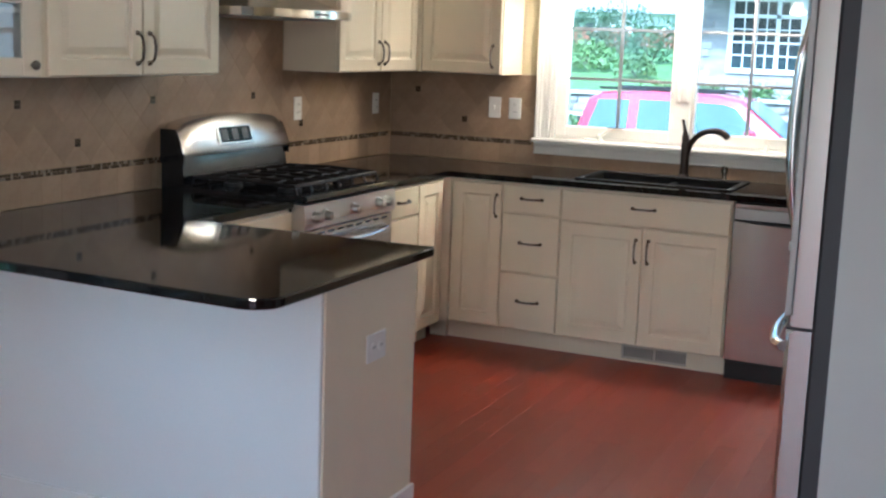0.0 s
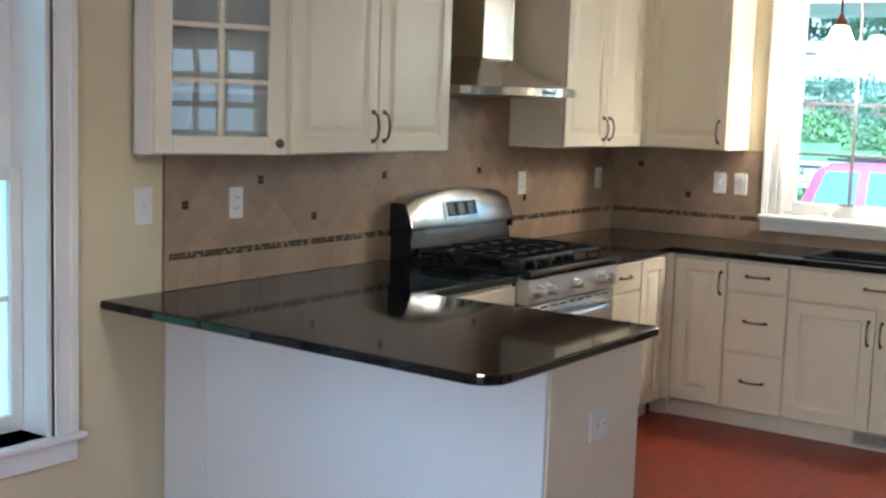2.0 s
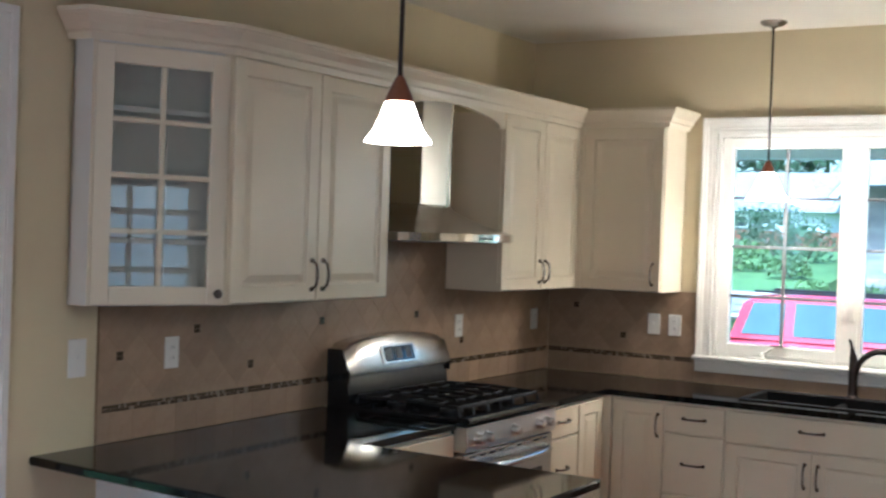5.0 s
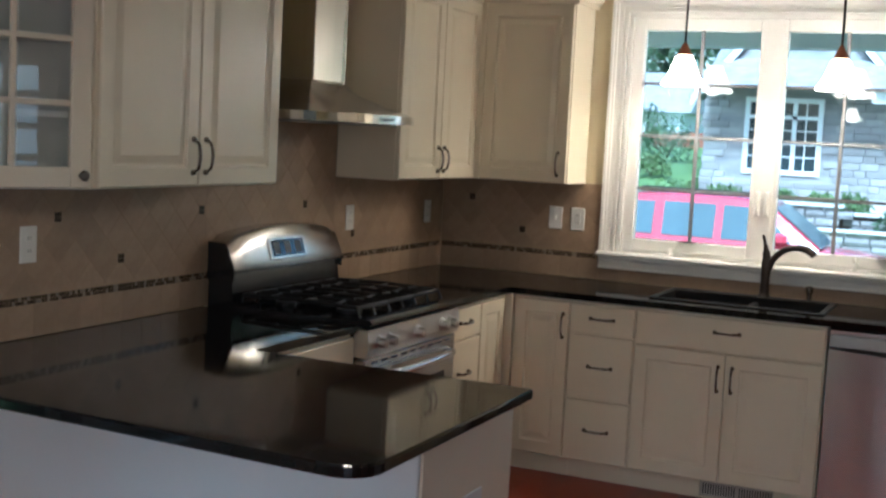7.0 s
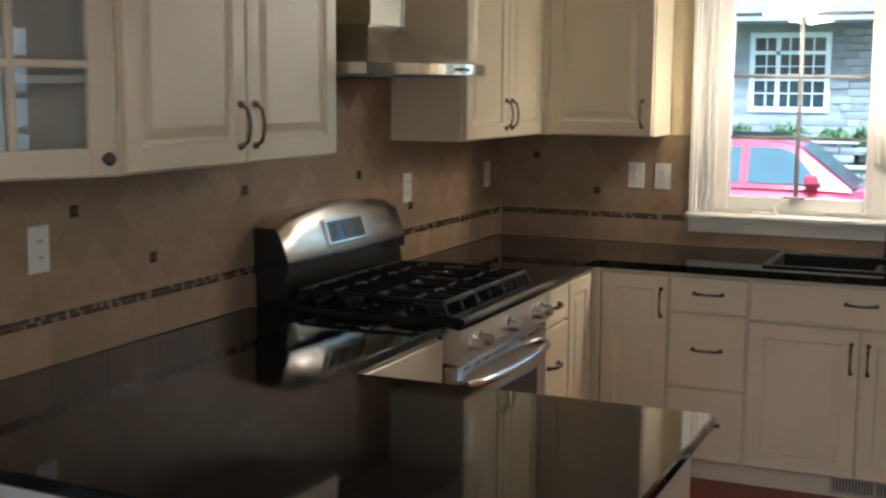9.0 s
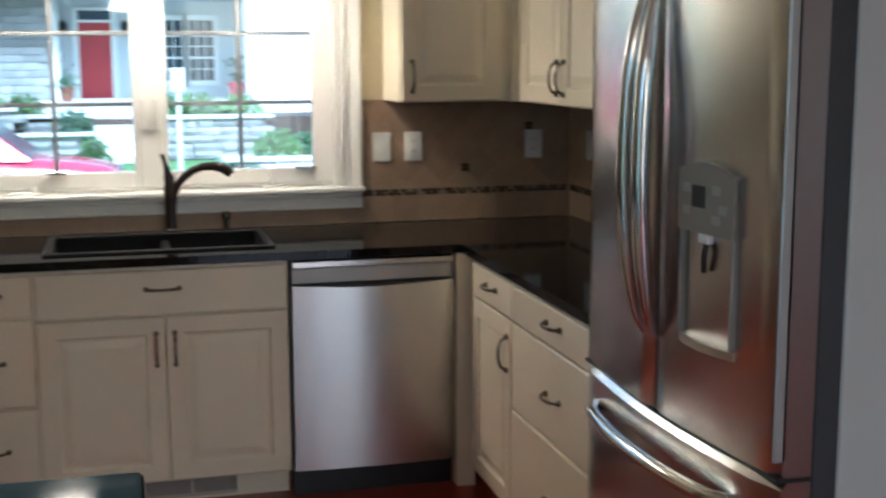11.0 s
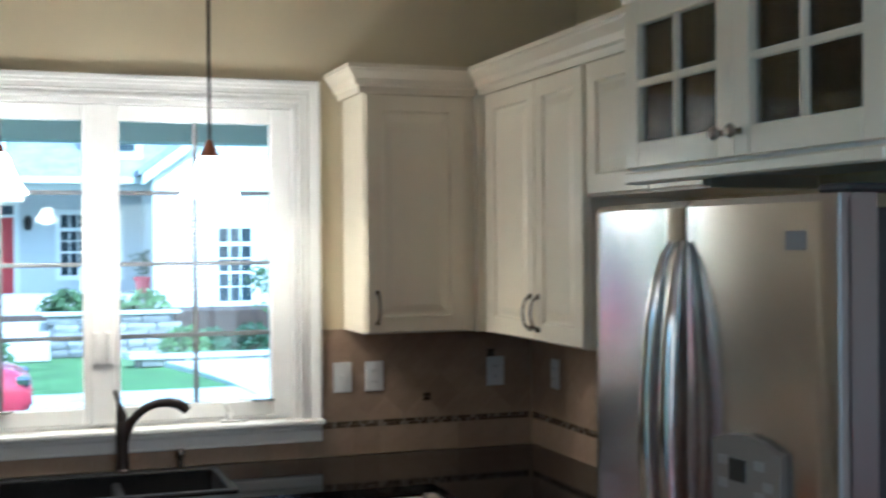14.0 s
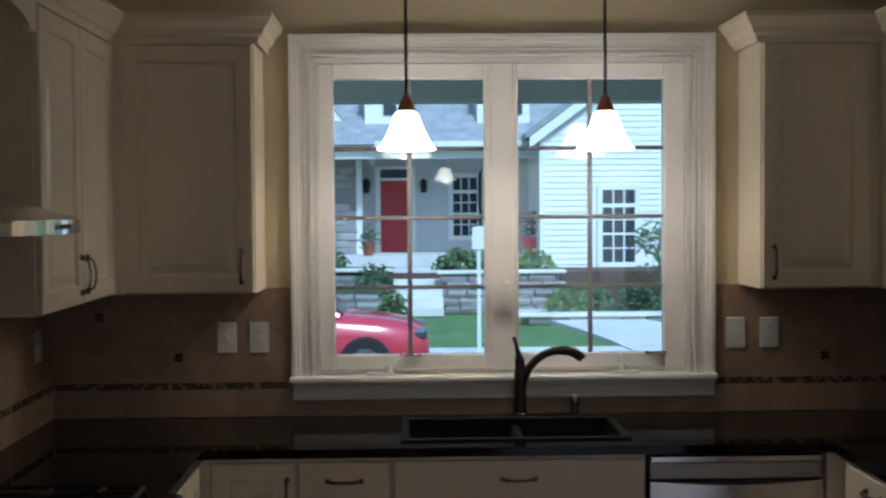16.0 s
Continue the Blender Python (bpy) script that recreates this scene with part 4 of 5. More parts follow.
# ---- hood ----
def hood():
    y0, y1 = -2.15, -1.235
    ym = -1.715
    root = thing("range_hood", pose(0, 0, 0), "stainless chimney range hood with a curved lip", "range hood")
    rim = []
    for i in range(21):
        s = i / 20
        rim.append((0.345 + 0.13 * math.sin(math.pi * s) ** 0.8, y0 + (y1 - y0) * s))
    foot_ = [(XL + 0.02, y0)] + rim + [(XL + 0.02, y1)]
    child(Build().prism(foot_, "z", 1.626, 1.66).done("lip", STEELP), root, "polished curved steel lip")
    k = len(rim)
    top = [(0.19, ym - 0.125 + 0.25 * i / (k - 1)) for i in range(k)]
    top = [(XL + 0.02, ym - 0.125)] + top + [(XL + 0.02, ym + 0.125)]
    rings = []
    for s in (0, 0.3, 0.65, 1):
        q = 1 - (1 - s) ** 1.6
        rings.append([(a[0] + (c[0] - a[0]) * q, a[1] + (c[1] - a[1]) * q, 1.66 + 0.13 * s) for a, c in zip(foot_, top)])
    child(Build().loft(rings).done("canopy", STEELH, smooth=True), root)
    child(Build().box(XL + 0.02, 0.2, ym - 0.13, ym + 0.13, 1.785, 2.26, 0.004).done("chimney", HOODS), root, "brushed steel chimney")
    child(Build().box(0.02, 0.32, y0 + 0.1, y1 - 0.1, 1.618, 1.6258, 0.002).done("filter", GREYP), root, "grey mesh grease filter")
    b = Build()
    for i in range(5):
        b.lathe([(0.006, 0), (0.006, 0.004)], (0.474, ym - 0.05 + i * 0.022, 1.643), 8, "x")
    tagged(child(b.done("buttons", DKGREY), root), kind="stuff")


hood()


# ---- dishwasher ----
root = thing("dishwasher", pose(2.078, -0.645, 0), "stainless dishwasher with a pocket handle", "dishwasher")
W = 0.585
child(Build().box(0.003, W - 0.003, 0.03, 0.60, 0.09, 0.858, 0.002).done("body", DKGREY), root)
rings = []
for k in range(9):
    s = k / 8
    rings.append([(0.004 + (W - 0.008) * s, 0.03, 0.105), (0.004 + (W - 0.008) * s, 0.002 - 0.012 * math.sin(math.pi * s), 0.105),
                  (0.004 + (W - 0.008) * s, 0.0 - 0.012 * math.sin(math.pi * s), 0.77 - 0.012 * math.sin(math.pi * s)), (0.004 + (W - 0.008) * s, 0.03, 0.775)])
child(Build().loft(rings).done("door", STEEL, smooth=True), root, "brushed steel door")
child(Build().box(0.004, W - 0.004, 0.012, 0.03, 0.776, 0.83, 0.002).done("pocket", EDGE), root, "recessed handle pocket")
child(Build().box(0.004, W - 0.004, -0.002, 0.03, 0.831, 0.856, 0.004).done("top_rail", STEELH), root)
rings = []
for k in range(13):
    s = k / 12
    h = 0.045 * math.sin(math.pi * s) ** 0.5
    rings.append([(0.03 + (W - 0.06) * s, -0.004, 0.83), (0.03 + (W - 0.06) * s, 0.01, 0.83), (0.03 + (W - 0.06) * s, 0.01, 0.825 - h), (0.03 + (W - 0.06) * s, -0.006, 0.825 - h)])
child(Build().loft(rings).done("handle", EDGE, smooth=True), root, "curved steel handle panel")
child(Build().box(0.003, W - 0.003, 0.05, 0.08, 0.0, 0.09).done("kick_plate", BLACKP), root, "black kick plate")


# ---- refrigerator ----
def fridge():
    yl, yr = -1.90, -2.86
    wd = yl - yr
    root = thing("refrigerator", pose(2.672, yl, 0, 0, 0, -90), "stainless french-door refrigerator with water dispenser", "refrigerator")
    b = Build().box(0.004, wd - 0.004, 0.075, 0.68, 0.02, 1.775, 0.006)
    for x in (0.06, wd - 0.06):
        b.box(x - 0.025, x + 0.025, 0.08, 0.13, 0, 0.02).box(x - 0.025, x + 0.025, 0.6, 0.65, 0, 0.02)
    child(b.done("body", DKGREY), root, "dark grey painted casing")
    child(Build().box(0.02, wd - 0.02, 0.015, 0.06, 0.02, 0.07).done("grille", BLACKP), root)
    mid = wd / 2

    def bow(x):
        s = x / wd
        return -0.034 * math.sin(math.pi * min(1, max(0, s))) ** 0.95

    def leaf(x0, x1, z0, z1, r0=0.012, r1=0.012):
        rings, n = [], 14
        for k in range(n + 1):
            x = x0 + (x1 - x0) * k / n
            y = bow(x) + (0.012 if k in (0, n) else 0)
            rings.append([(x, 0.073, z0), (x, y + 0.006, z0), (x, y, z0 + 0.008), (x, y, z1 - 0.014), (x, y + 0.012, z1), (x, 0.073, z1)])
        return Build().loft(rings)
    child(leaf(0.0, mid - 0.003, 0.785, 1.80).done("door", STEEL, smooth=True), root)
    right = child(leaf(mid + 0.003, wd, 0.785, 1.80).done("door", STEEL, smooth=True), root)
    child(leaf(0.0, wd, 0.075, 0.775).done("freezer_drawer", STEEL, smooth=True), root)
    b = Build().box(0.0, wd, 0.0, 0.07, 0.776, 0.784)
    child(b.done("gasket", BLACKP), root)
    b = Build().box(wd - 0.008, wd + 0.0, -0.006, 0.02, 0.815, 1.80, 0.003)
    child(b.done("edge_trim", EDGE), root, "brushed door edge trim")
    b = Build().box(wd - 0.1, wd - 0.01, 0.02, 0.12, 1.8005, 1.818, 0.006)
    child(b.done("hinge_cover", DKGREY), root)
    # paired bowed handles beside the seam, tapering into the doors at both ends
    for s in (-1, 1):
        pts, rr = [], []
        for i in range(29):
            u = i / 28
            k = math.sin(math.pi * u)
            pts.append((mid + s * (0.024 + 0.017 * k ** 0.5), bow(mid) - 0.004 - 0.05 * k ** 0.55, 0.955 + 0.76 * u))
            rr.append(0.007 + 0.013 * min(1, 4.5 * min(u, 1 - u)) ** 0.7)
        child(Build().tube(pts, rr, 16).done("handle", STEELP, smooth=True), root, "bowed polished steel handle")
    pts = []
    for i in range(21):
        u = i / 20
        x = 0.13 + (wd - 0.26) * u
        pts.append((x, bow(x) - 0.008 - 0.038 * math.sin(math.pi * u) ** 0.35, 0.695))
    child(Build().tube(pts, 0.017, 12).done("handle", STEELP, smooth=True), root, "long polished steel freezer handle")
    # dispenser on the door beside the seam
    x0, x1 = mid + 0.135, mid + 0.34
    tilt = math.degrees(math.atan2(bow(x1) - bow(x0), x1 - x0))
    m = pose(x0, bow(x0) - 0.004, -0.022, 0, 0, tilt)
    wdt = math.hypot(x1 - x0, bow(x1) - bow(x0))
    disp = child(Build().box(0, 0.013, -0.006, 0.03, 1.014, 1.353, 0.003).box(wdt - 0.013, wdt, -0.006, 0.03, 1.014, 1.353, 0.003)
                 .prism([(0, 1.232), (wdt, 1.232), (wdt, 1.347), (wdt * 0.75, 1.366), (wdt * 0.5, 1.373), (wdt * 0.25, 1.368), (0, 1.355)], "y", -0.010, 0.03).done("dispenser", DISPG, at=m), root, "grey water dispenser panel")
    sub = [Build().box(0.013, wdt - 0.013, 0.004, 0.03, 1.014, 1.232).done("recess", mat("dispenser_recess", (0.16, 0.135, 0.11), 0.6)),
           Build().box(0.055, 0.105, -0.0125, -0.010, 1.282, 1.326, 0.001).done("screen", BLACKP),
           Build().tube([(0.105, -0.004, 1.216), (0.105, -0.01, 1.189), (0.1, -0.006, 1.155)], 0.006, 8).done("spout", BLACKP),
           Build().box(0.085, 0.125, -0.014, 0.0, 1.213, 1.232, 0.003).done("nozzle", WHITEP),
           Build().prism([(0.0, 0.0), (wdt * 0.2, -0.012), (wdt * 0.5, -0.018), (wdt * 0.8, -0.012), (wdt, 0.0), (wdt, 0.02), (0.0, 0.02)], "z", 0.997, 1.013).done("drip_tray", STEELS)]
    kb = Build()
    for bx, bz in ((0.02, 1.309), (0.02, 1.265), (0.13, 1.312), (0.155, 1.276), (0.13, 1.254)):
        kb.box(bx, bx + 0.03, -0.0115, -0.010, bz, bz + 0.018, 0.001)
    sub.append(tagged(kb.done("keys", mat("pale_grey_plastic", (0.31, 0.29, 0.26), 0.4)), kind="stuff"))
    for s_ in sub:
        child(s_, disp)
    # name badge as a plain plate
    xb = wd - 0.105
    child(Build().box(-0.028, 0.028, -0.003, 0.002, 1.70, 1.735, 0.001).done("badge", GREYP, at=pose(xb, bow(xb) - 0.001, 0, 0, 0, 18)), root, "small grey badge plate")


fridge()


# ---- pendants ----
def pendant(x, y, tip, k=1.0):
    root = thing("pendant_lamp", pose(x, y, CEILZ), "lit opal glass bell pendant lamp on a slim rod", "pendant lamp", "kitchen pendant lamps")
    d = tip - CEILZ
    child(Build().lathe([(0.066, -0.001), (0.066, -0.008), (0.05, -0.022), (0.015, -0.03), (0.008, -0.04)], (0, 0, 0), 24).done("canopy", NICKEL, smooth=True), root, "satin nickel ceiling canopy")
    child(Build().lathe([(0.0055, -0.03), (0.0055, d + 0.01)], (0, 0, 0), 10).done("rod", BRONZE), root)
    child(Build().lathe([(0.006, d + 0.02), (0.012, d + 0.012), (0.03, d - 0.028), (0.034, d - 0.04), (0.03, d - 0.044)], (0, 0, 0), 20).done("cap", COPPER, smooth=True), root, "copper-brown cap")
    prof = [(0.031, d - 0.043), (0.040, d - 0.05), (0.055, d - 0.09), (0.077, d - 0.14), (0.100, d - 0.172), (0.104, d - 0.178), (0.101, d - 0.179), (0.074, d - 0.141), (0.051, d - 0.09), (0.036, d - 0.052)]
    b = Build()
    rings = []
    for r, h in prof:
        rings.append([(k * r * math.cos(2 * math.pi * i / 28), k * r * math.sin(2 * math.pi * i / 28), d + (h - d) * k) for i in range(28)])
    b.loft(rings, caps=False)
    sh_ = child(b.done("shade", SHADE, smooth=True), root, "glowing white opal glass shade")
    lamp = new("pendant_light", bpy.data.lights.new("pendant_light", "POINT"))
    lamp.data.energy, lamp.data.color, lamp.data.shadow_soft_size = LAMPW, (1.0, 0.76, 0.50), 0.035
    lamp.location = (x, y, tip - 0.155 * k)


pendant(1.285, -0.275, 2.065)
pendant(1.994, -0.275, 2.062)
pendant(1.56, -4.09, 2.004, 0.75)


# ---- outlets and switches ----
def plate(m, kind, label, w=0.073, h=0.116):
    root = thing("wall_plate", m, label, "outlet" if kind == "outlet" else "switch", "white wall plates")
    child(Build().box(-w / 2, w / 2, -0.006, 0, -h / 2, h / 2, 0.0025).done("cover", WHITEP), root)
    gangs, levels = ((-0.023, 0.023), (0.0,)) if w > 0.1 else ((0.0,), (-0.02, 0.02))
    b = Build()
    for gx in gangs:
        if kind == "outlet":
            for z in levels:
                b.lathe([(0.0165, 0), (0.0165, 0.0025)], (gx, -0.006, z), 14, "y")
        else:
            b.box(-0.006, 0.006, -0.009, -0.006, -0.012, 0.012, 0.001).box(-0.004, 0.004, -0.016, -0.008, 0.0, 0.01, 0.001)
    child(b.done("insert", WHITEP), root)
    if kind == "outlet":
        b = Build()
        for gx in gangs:
            for z in levels:
                b.box(gx - 0.007, gx - 0.005, -0.0092, -0.0084, z - 0.004, z + 0.006).box(gx + 0.005, gx + 0.007, -0.0092, -0.0084, z - 0.004, z + 0.006)
        tagged(child(b.done("slots", DKGREY), root), kind="stuff")


TW = -0.0125
for x, k in ((0.602, "switch"), (0.723, "outlet"), (2.535, "switch"), (2.663, "outlet"), (3.17, "outlet")):
    plate(pose(x, TW, 1.196), k, "white wall plate on the beige tile backsplash")
for y, k in ((-3.12, "outlet"), (-1.05, "outlet"), (-0.206, "outlet")):
    plate(pose(XL + 0.0125, y, 1.19, 0, 0, 90), k, "white wall plate on the beige tile backsplash")
plate(pose(XL, -3.558, 1.198, 0, 0, 90), "switch", "white light switch on the yellow wall", 0.08, 0.13)
plate(pose(XR - 0.0125, -0.25, 1.2, 0, 0, -90), "outlet", "white wall plate on the beige tile backsplash")
plate(pose(1.5053, -3.15, 0.628, 0, 0, 90), "outlet", "white outlet plate set sideways on the peninsula end", 0.122, 0.088)


# ---- outdoors ----
GZ = -0.80
b = Build().box(-400, 400, 0.2, 900, GZ - 0.3, GZ - 0.02)
struct(b.done("ground", GRASS), "green lawn reaching into the distance")
b = Build().box(-400, -0.45, -400, 0.2, GZ - 0.3, GZ - 0.02)
struct(b.done("ground_west", GRASS), "green lawn beside the house")
struct(Build().box(-60, 60, 9.2, 14.4, GZ - 0.2, GZ - 0.012).done("road", ASPH), "dark asphalt street")
b = Build().box(-60, 60, 14.4, 14.55, GZ - 0.3, GZ + 0.13, 0.02)
struct(b.done("kerb", CONC), "pale concrete kerb")
struct(Build().box(-60, 60, 15.6, 16.7, GZ - 0.2, GZ + 0.012).done("pavement", CONC), "pale concrete pavement")
b = Build()                                   # drive that curves up to the house
rings = []
for i in range(13):
    s = i / 12
    y = 14.6 + 8.6 * s
    cx = 6.6 - 2.2 * s ** 1.5
    rings.append([(cx - 1.5 + 0.7 * s, y, GZ + 0.02 + 0.1 * s), (cx + 1.5 - 0.7 * s, y, GZ + 0.02 + 0.1 * s), (cx + 1.5 - 0.7 * s, y, GZ - 0.2), (cx - 1.5 + 0.7 * s, y, GZ - 0.2)])
struct(b.loft(rings).done("pavement_drive", CONC), "pale concrete front walk")
struct(Build().box(-5.3, 16, 24.5, 40, GZ - 0.2, 0.1).done("ground_terrace", MULCH), "brown mulch beds in front of the house")


def retaining_wall(x0, x1, y, z0, z1, label):
    """Courses of rough blocks with a pale cap."""
    wall = struct(thing("retaining_wall", pose(0, 0, 0), label, "garden wall"), label)
    child(Build().box(x0 + 0.1, x1 - 0.1, y + 0.12, y + 0.5, GZ - 0.2, z1 - 0.02).done("core", STONEW), wall)
    rng = random.Random(int(x0 * 10 + y * 7))
    kinds = []
    for k in range(4):
        w_ = 0.36 + 0.09 * k
        bb = Build()
        rings = []
        for i, (q, dy) in enumerate(((0.0, 0.03), (0.02, 0.0), (w_ - 0.02, 0.0), (w_, 0.03))):
            rings.append([(q, dy + rng.uniform(-0.015, 0.015), 0.005), (q, dy - 0.02 + rng.uniform(-0.015, 0.015), 0.09), (q, dy, 0.175), (q, 0.25, 0.175), (q, 0.25, 0.005)])
        bb.loft(rings)
        me = mesh("block", bb.v, bb.f, STONEW)
        kinds.append((w_, me))
    z, row = z0, 0
    while z < z1 - 0.1:
        x = x0 + rng.uniform(0, 0.2)
        while x < x1 - 0.3:
            w_, me = rng.choice(kinds)
            ob = new("block", me)
            ob.parent = wall
            ob.location = (x, y + rng.uniform(0, 0.05), z)
            x += w_ + 0.015
        z += 0.18
        row += 1
    child(Build().box(x0 - 0.05, x1 + 0.05, y - 0.06, y + 0.4, z1 - 0.03, z1 + 0.05, 0.02).done("cap", CONC), wall, "pale stone cap")


retaining_wall(-9.0, 0.95, 22.6, GZ, -0.14, "low grey block garden wall")
retaining_wall(-9.0, -0.75, 24.2, -0.3, 0.34, "upper grey block garden wall")
retaining_wall(-0.75, 0.9, 24.4, -0.3, 0.16, "upper grey block garden wall beside the steps")
retaining_wall(2.0, 4.9, 23.6, GZ, 0.14, "grey block garden wall beside the steps")
retaining_wall(3.6, 13.0, 20.8, GZ, -0.62, "very low grey block garden wall")
b = Build()
for i in range(5):
    b.box(0.95, 2.1, 22.9 + i * 0.42, 26.5, GZ, GZ + 0.19 * (i + 1), 0.01)
tagged(b.done("garden_steps", CONC), "pale concrete garden steps between block walls", "steps")


def house_window(root, x0, x1, z0, z1, y, cols, rows, transom=0.0, units=1):
    t = 0.14
    b = Build()
    b.box(x0 - t, x0, y - 0.05, y, z0 - t, z1 + t).box(x1, x1 + t, y - 0.05, y, z0 - t, z1 + t)
    b.box(x0, x1, y - 0.049, y, z1, z1 + t).box(x0, x1, y - 0.06, y, z0 - t, z0)
    zt = z1 - transom
    if transom:
        b.box(x0, x1, y - 0.045, y, zt - 0.05, zt + 0.05)
    for i in range(1, cols):
        x = x0 + (x1 - x0) * i / cols
        k = 0.06 if units > 1 and i % (cols // units) == 0 else 0.018
        b.box(x - k, x + k, y - 0.03 - k / 4, y, z0, z1)
    for i in range(1, rows):
        z = z0 + (zt - z0) * i / rows
        k = 0.03 if i == rows // 2 else 0.016
        b.box(x0, x1, y - 0.031, y, z - k, z + k)
    win = child(b.done("window", SIDING), root, "white house window with grilles")
    child(Build().box(x0, x1, y - 0.02, y - 0.005, z0, z1).done("glass", DARKGL), win, "dark window glass")


def laps(b, x0, x1, y, z0, z1, step=0.14):
    z = z0
    while z < z1 - 0.01:
        h = min(step, z1 - z)
        b.prism([(y - 0.028, z), (y - 0.004, z + h), (y + 0.02, z + h), (y + 0.02, z)], "x", x0, x1)
        z += step


def house_across():
    root = thing("house", pose(0, 0, 0.32), "house with stone gable, porch, red door and white siding wing", "house")
    HY = 30.4
    b = Build().box(-5.1, 14, HY + 0.02, HY + 8, GZ - 0.4, 2.9)
    laps(b, -0.6, 5.0, HY, 0.05, 2.9)
    child(b.done("wall", SIDEGREY), root, "grey-blue lap siding")
    child(Build().box(-0.6, 5.0, 27.6, HY, -1.0, 0.06).done("porch_floor", CONC), root)
    b = Build().box(-0.6, 5.0, 27.7, 28.1, 2.62, 2.98).box(-0.6, 5.0, 28.1, HY, 2.88, 2.98)
    child(b.done("porch_beam", SIDING), root, "white porch beam")
    # front door
    b = Build().box(0.38, 0.53, HY - 0.08, HY - 0.03, 0.06, 2.5).box(1.39, 1.54, HY - 0.08, HY - 0.03, 0.06, 2.5).box(0.53, 1.39, HY - 0.08, HY - 0.03, 2.42, 2.5).box(0.53, 1.39, HY - 0.079, HY - 0.03, 2.1, 2.17)
    child(b.done("door_frame", SIDING), root)
    d = Build().box(0.53, 1.39, HY - 0.05, HY - 0.03, 0.06, 2.1)
    for z0_, z1_ in ((0.2, 0.75), (0.95, 1.9)):
        for x0_, x1_ in ((0.62, 0.92), (1.0, 1.3)):
            d.box(x0_, x1_, HY - 0.065, HY - 0.05, z0_, z1_, 0.01)
    child(d.done("door", REDDOOR), root, "red panelled front door")
    child(Build().box(0.53, 1.39, HY - 0.05, HY - 0.035, 2.17, 2.42).done("transom", DARKGL), root)
    for x in (0.15, 1.76):
        child(Build().lathe([(0.05, 1.75), (0.09, 1.8), (0.11, 2.05), (0.04, 2.15)], (x, HY - 0.16, 0), 8).done("sconce", BLACKP), root, "dark wall lantern")
    house_window(root, 2.6, 3.28, 0.52, 2.17, HY - 0.03, 3, 4, 0.4)
    house_window(root, 3.46, 4.14, 0.52, 2.17, HY - 0.03, 3, 4, 0.4)
    # stone gable bay
    SY = 29.0
    child(Build().prism([(-5.2, GZ - 0.4), (0.0, GZ - 0.4), (0.0, 2.85), (-2.6, 5.85), (-5.2, 2.85)], "y", SY, HY + 1).done("stone_wall", LEDGE), root, "stacked ledge stone gable")
    rs = random.Random(3)
    kinds = []
    for k in range(5):
        w_ = 0.30 + 0.09 * k
        bb = Build()
        e = 0.015
        bb.loft([[(e * q, -0.0 - dy, e * q), (w_ - e * q, -dy + rs.uniform(-0.01, 0.01), e * q), (w_ - e * q, -dy + rs.uniform(-0.01, 0.01), 0.19 - e * q), (e * q, -dy, 0.19 - e * q)]
                 for q, dy in ((0, 0), (0, 0.03), (1, 0.05))])
        kinds.append((w_, mesh("stone", bb.v, bb.f, LEDGE)))
    gable = [o for o in root.children if o.name.startswith("stone_wall")][0]
    z = -0.35
    while z < 2.75:
        x = -5.15 + rs.uniform(-0.15, 0)
        while x < -0.5:
            w_, me = rs.choice(kinds)
            if not (-4.45 < x + w_ and x < -1.95 and 0.42 < z + 0.1 < 2.85):
                st = new("stone", me)
                st.parent, st.location = gable, (x, SY - 0.003, z)
            x += w_ + 0.012
        z += 0.2
    child(Build().box(-0.1, 0.06, SY - 0.06, SY + 0.1, -0.2, 2.85).done("corner_board", SIDING), root)
    house_window(root, -3.93, -2.08, 0.75, 2.60, SY - 0.01, 6, 4, 0.4, 3)
    b = Build()
    for s in (-1, 1):
        b.prism([(-2.6, 6.22), (-2.6, 5.92), (-2.6 + s * 3.0, 2.43), (-2.6 + s * 3.0, 2.73)], "y", SY - 0.22, SY - 0.1)
    child(b.done("rake_board", SIDING), root, "white rake boards")
    b = Build()
    for s in (-1, 1):
        b.prism([(-2.6, 6.3), (-2.6, 6.2), (-2.6 + s * 3.05, 2.65), (-2.6 + s * 3.05, 2.75)], "y", SY - 0.24, HY + 5)
    child(b.done("roof", SHINGLE), root)
    # white siding wing with a gable
    WY = 26.6
    b = Build().box(4.75, 12.5, WY + 0.02, HY + 4, GZ - 0.4, 3.2)
    laps(b, 4.75, 12.5, WY, -0.75, 3.2, 0.15)
    b.prism([(4.75, 3.2), (12.5, 3.2), (8.62, 6.05)], "y", WY, HY + 4)
    for k in range(18):
        z = 3.2 + 0.15 * k
        a_ = (z + 0.15 - 3.2) / 2.85 * 3.87
        if 4.75 + a_ < 12.5 - a_:
            laps(b, 4.75 + a_, 12.5 - a_, WY, z, z + 0.15, 0.15)
    child(b.done("wing", SIDING), root, "white lap siding")
    child(Build().box(4.66, 4.8, WY - 0.05, WY + 0.1, -0.3, 3.1).done("corner_board", SIDING), root)
    house_window(root, 6.27, 7.1, -0.1, 1.75, WY - 0.03, 3, 4, 0.4)
    b = Build().prism([(4.4, 2.82), (4.4, 3.1), (8.6, 6.2), (8.6, 5.92)], "y", WY - 0.2, WY - 0.1)
    child(b.done("rake_board", SIDING), root, "white rake boards")
    child(Build().prism([(4.3, 3.05), (8.6, 6.2), (12.9, 3.05), (12.9, 3.2), (8.6, 6.35), (4.3, 3.2)], "y", WY - 0.22, HY + 4).done("roof", SHINGLE), root)
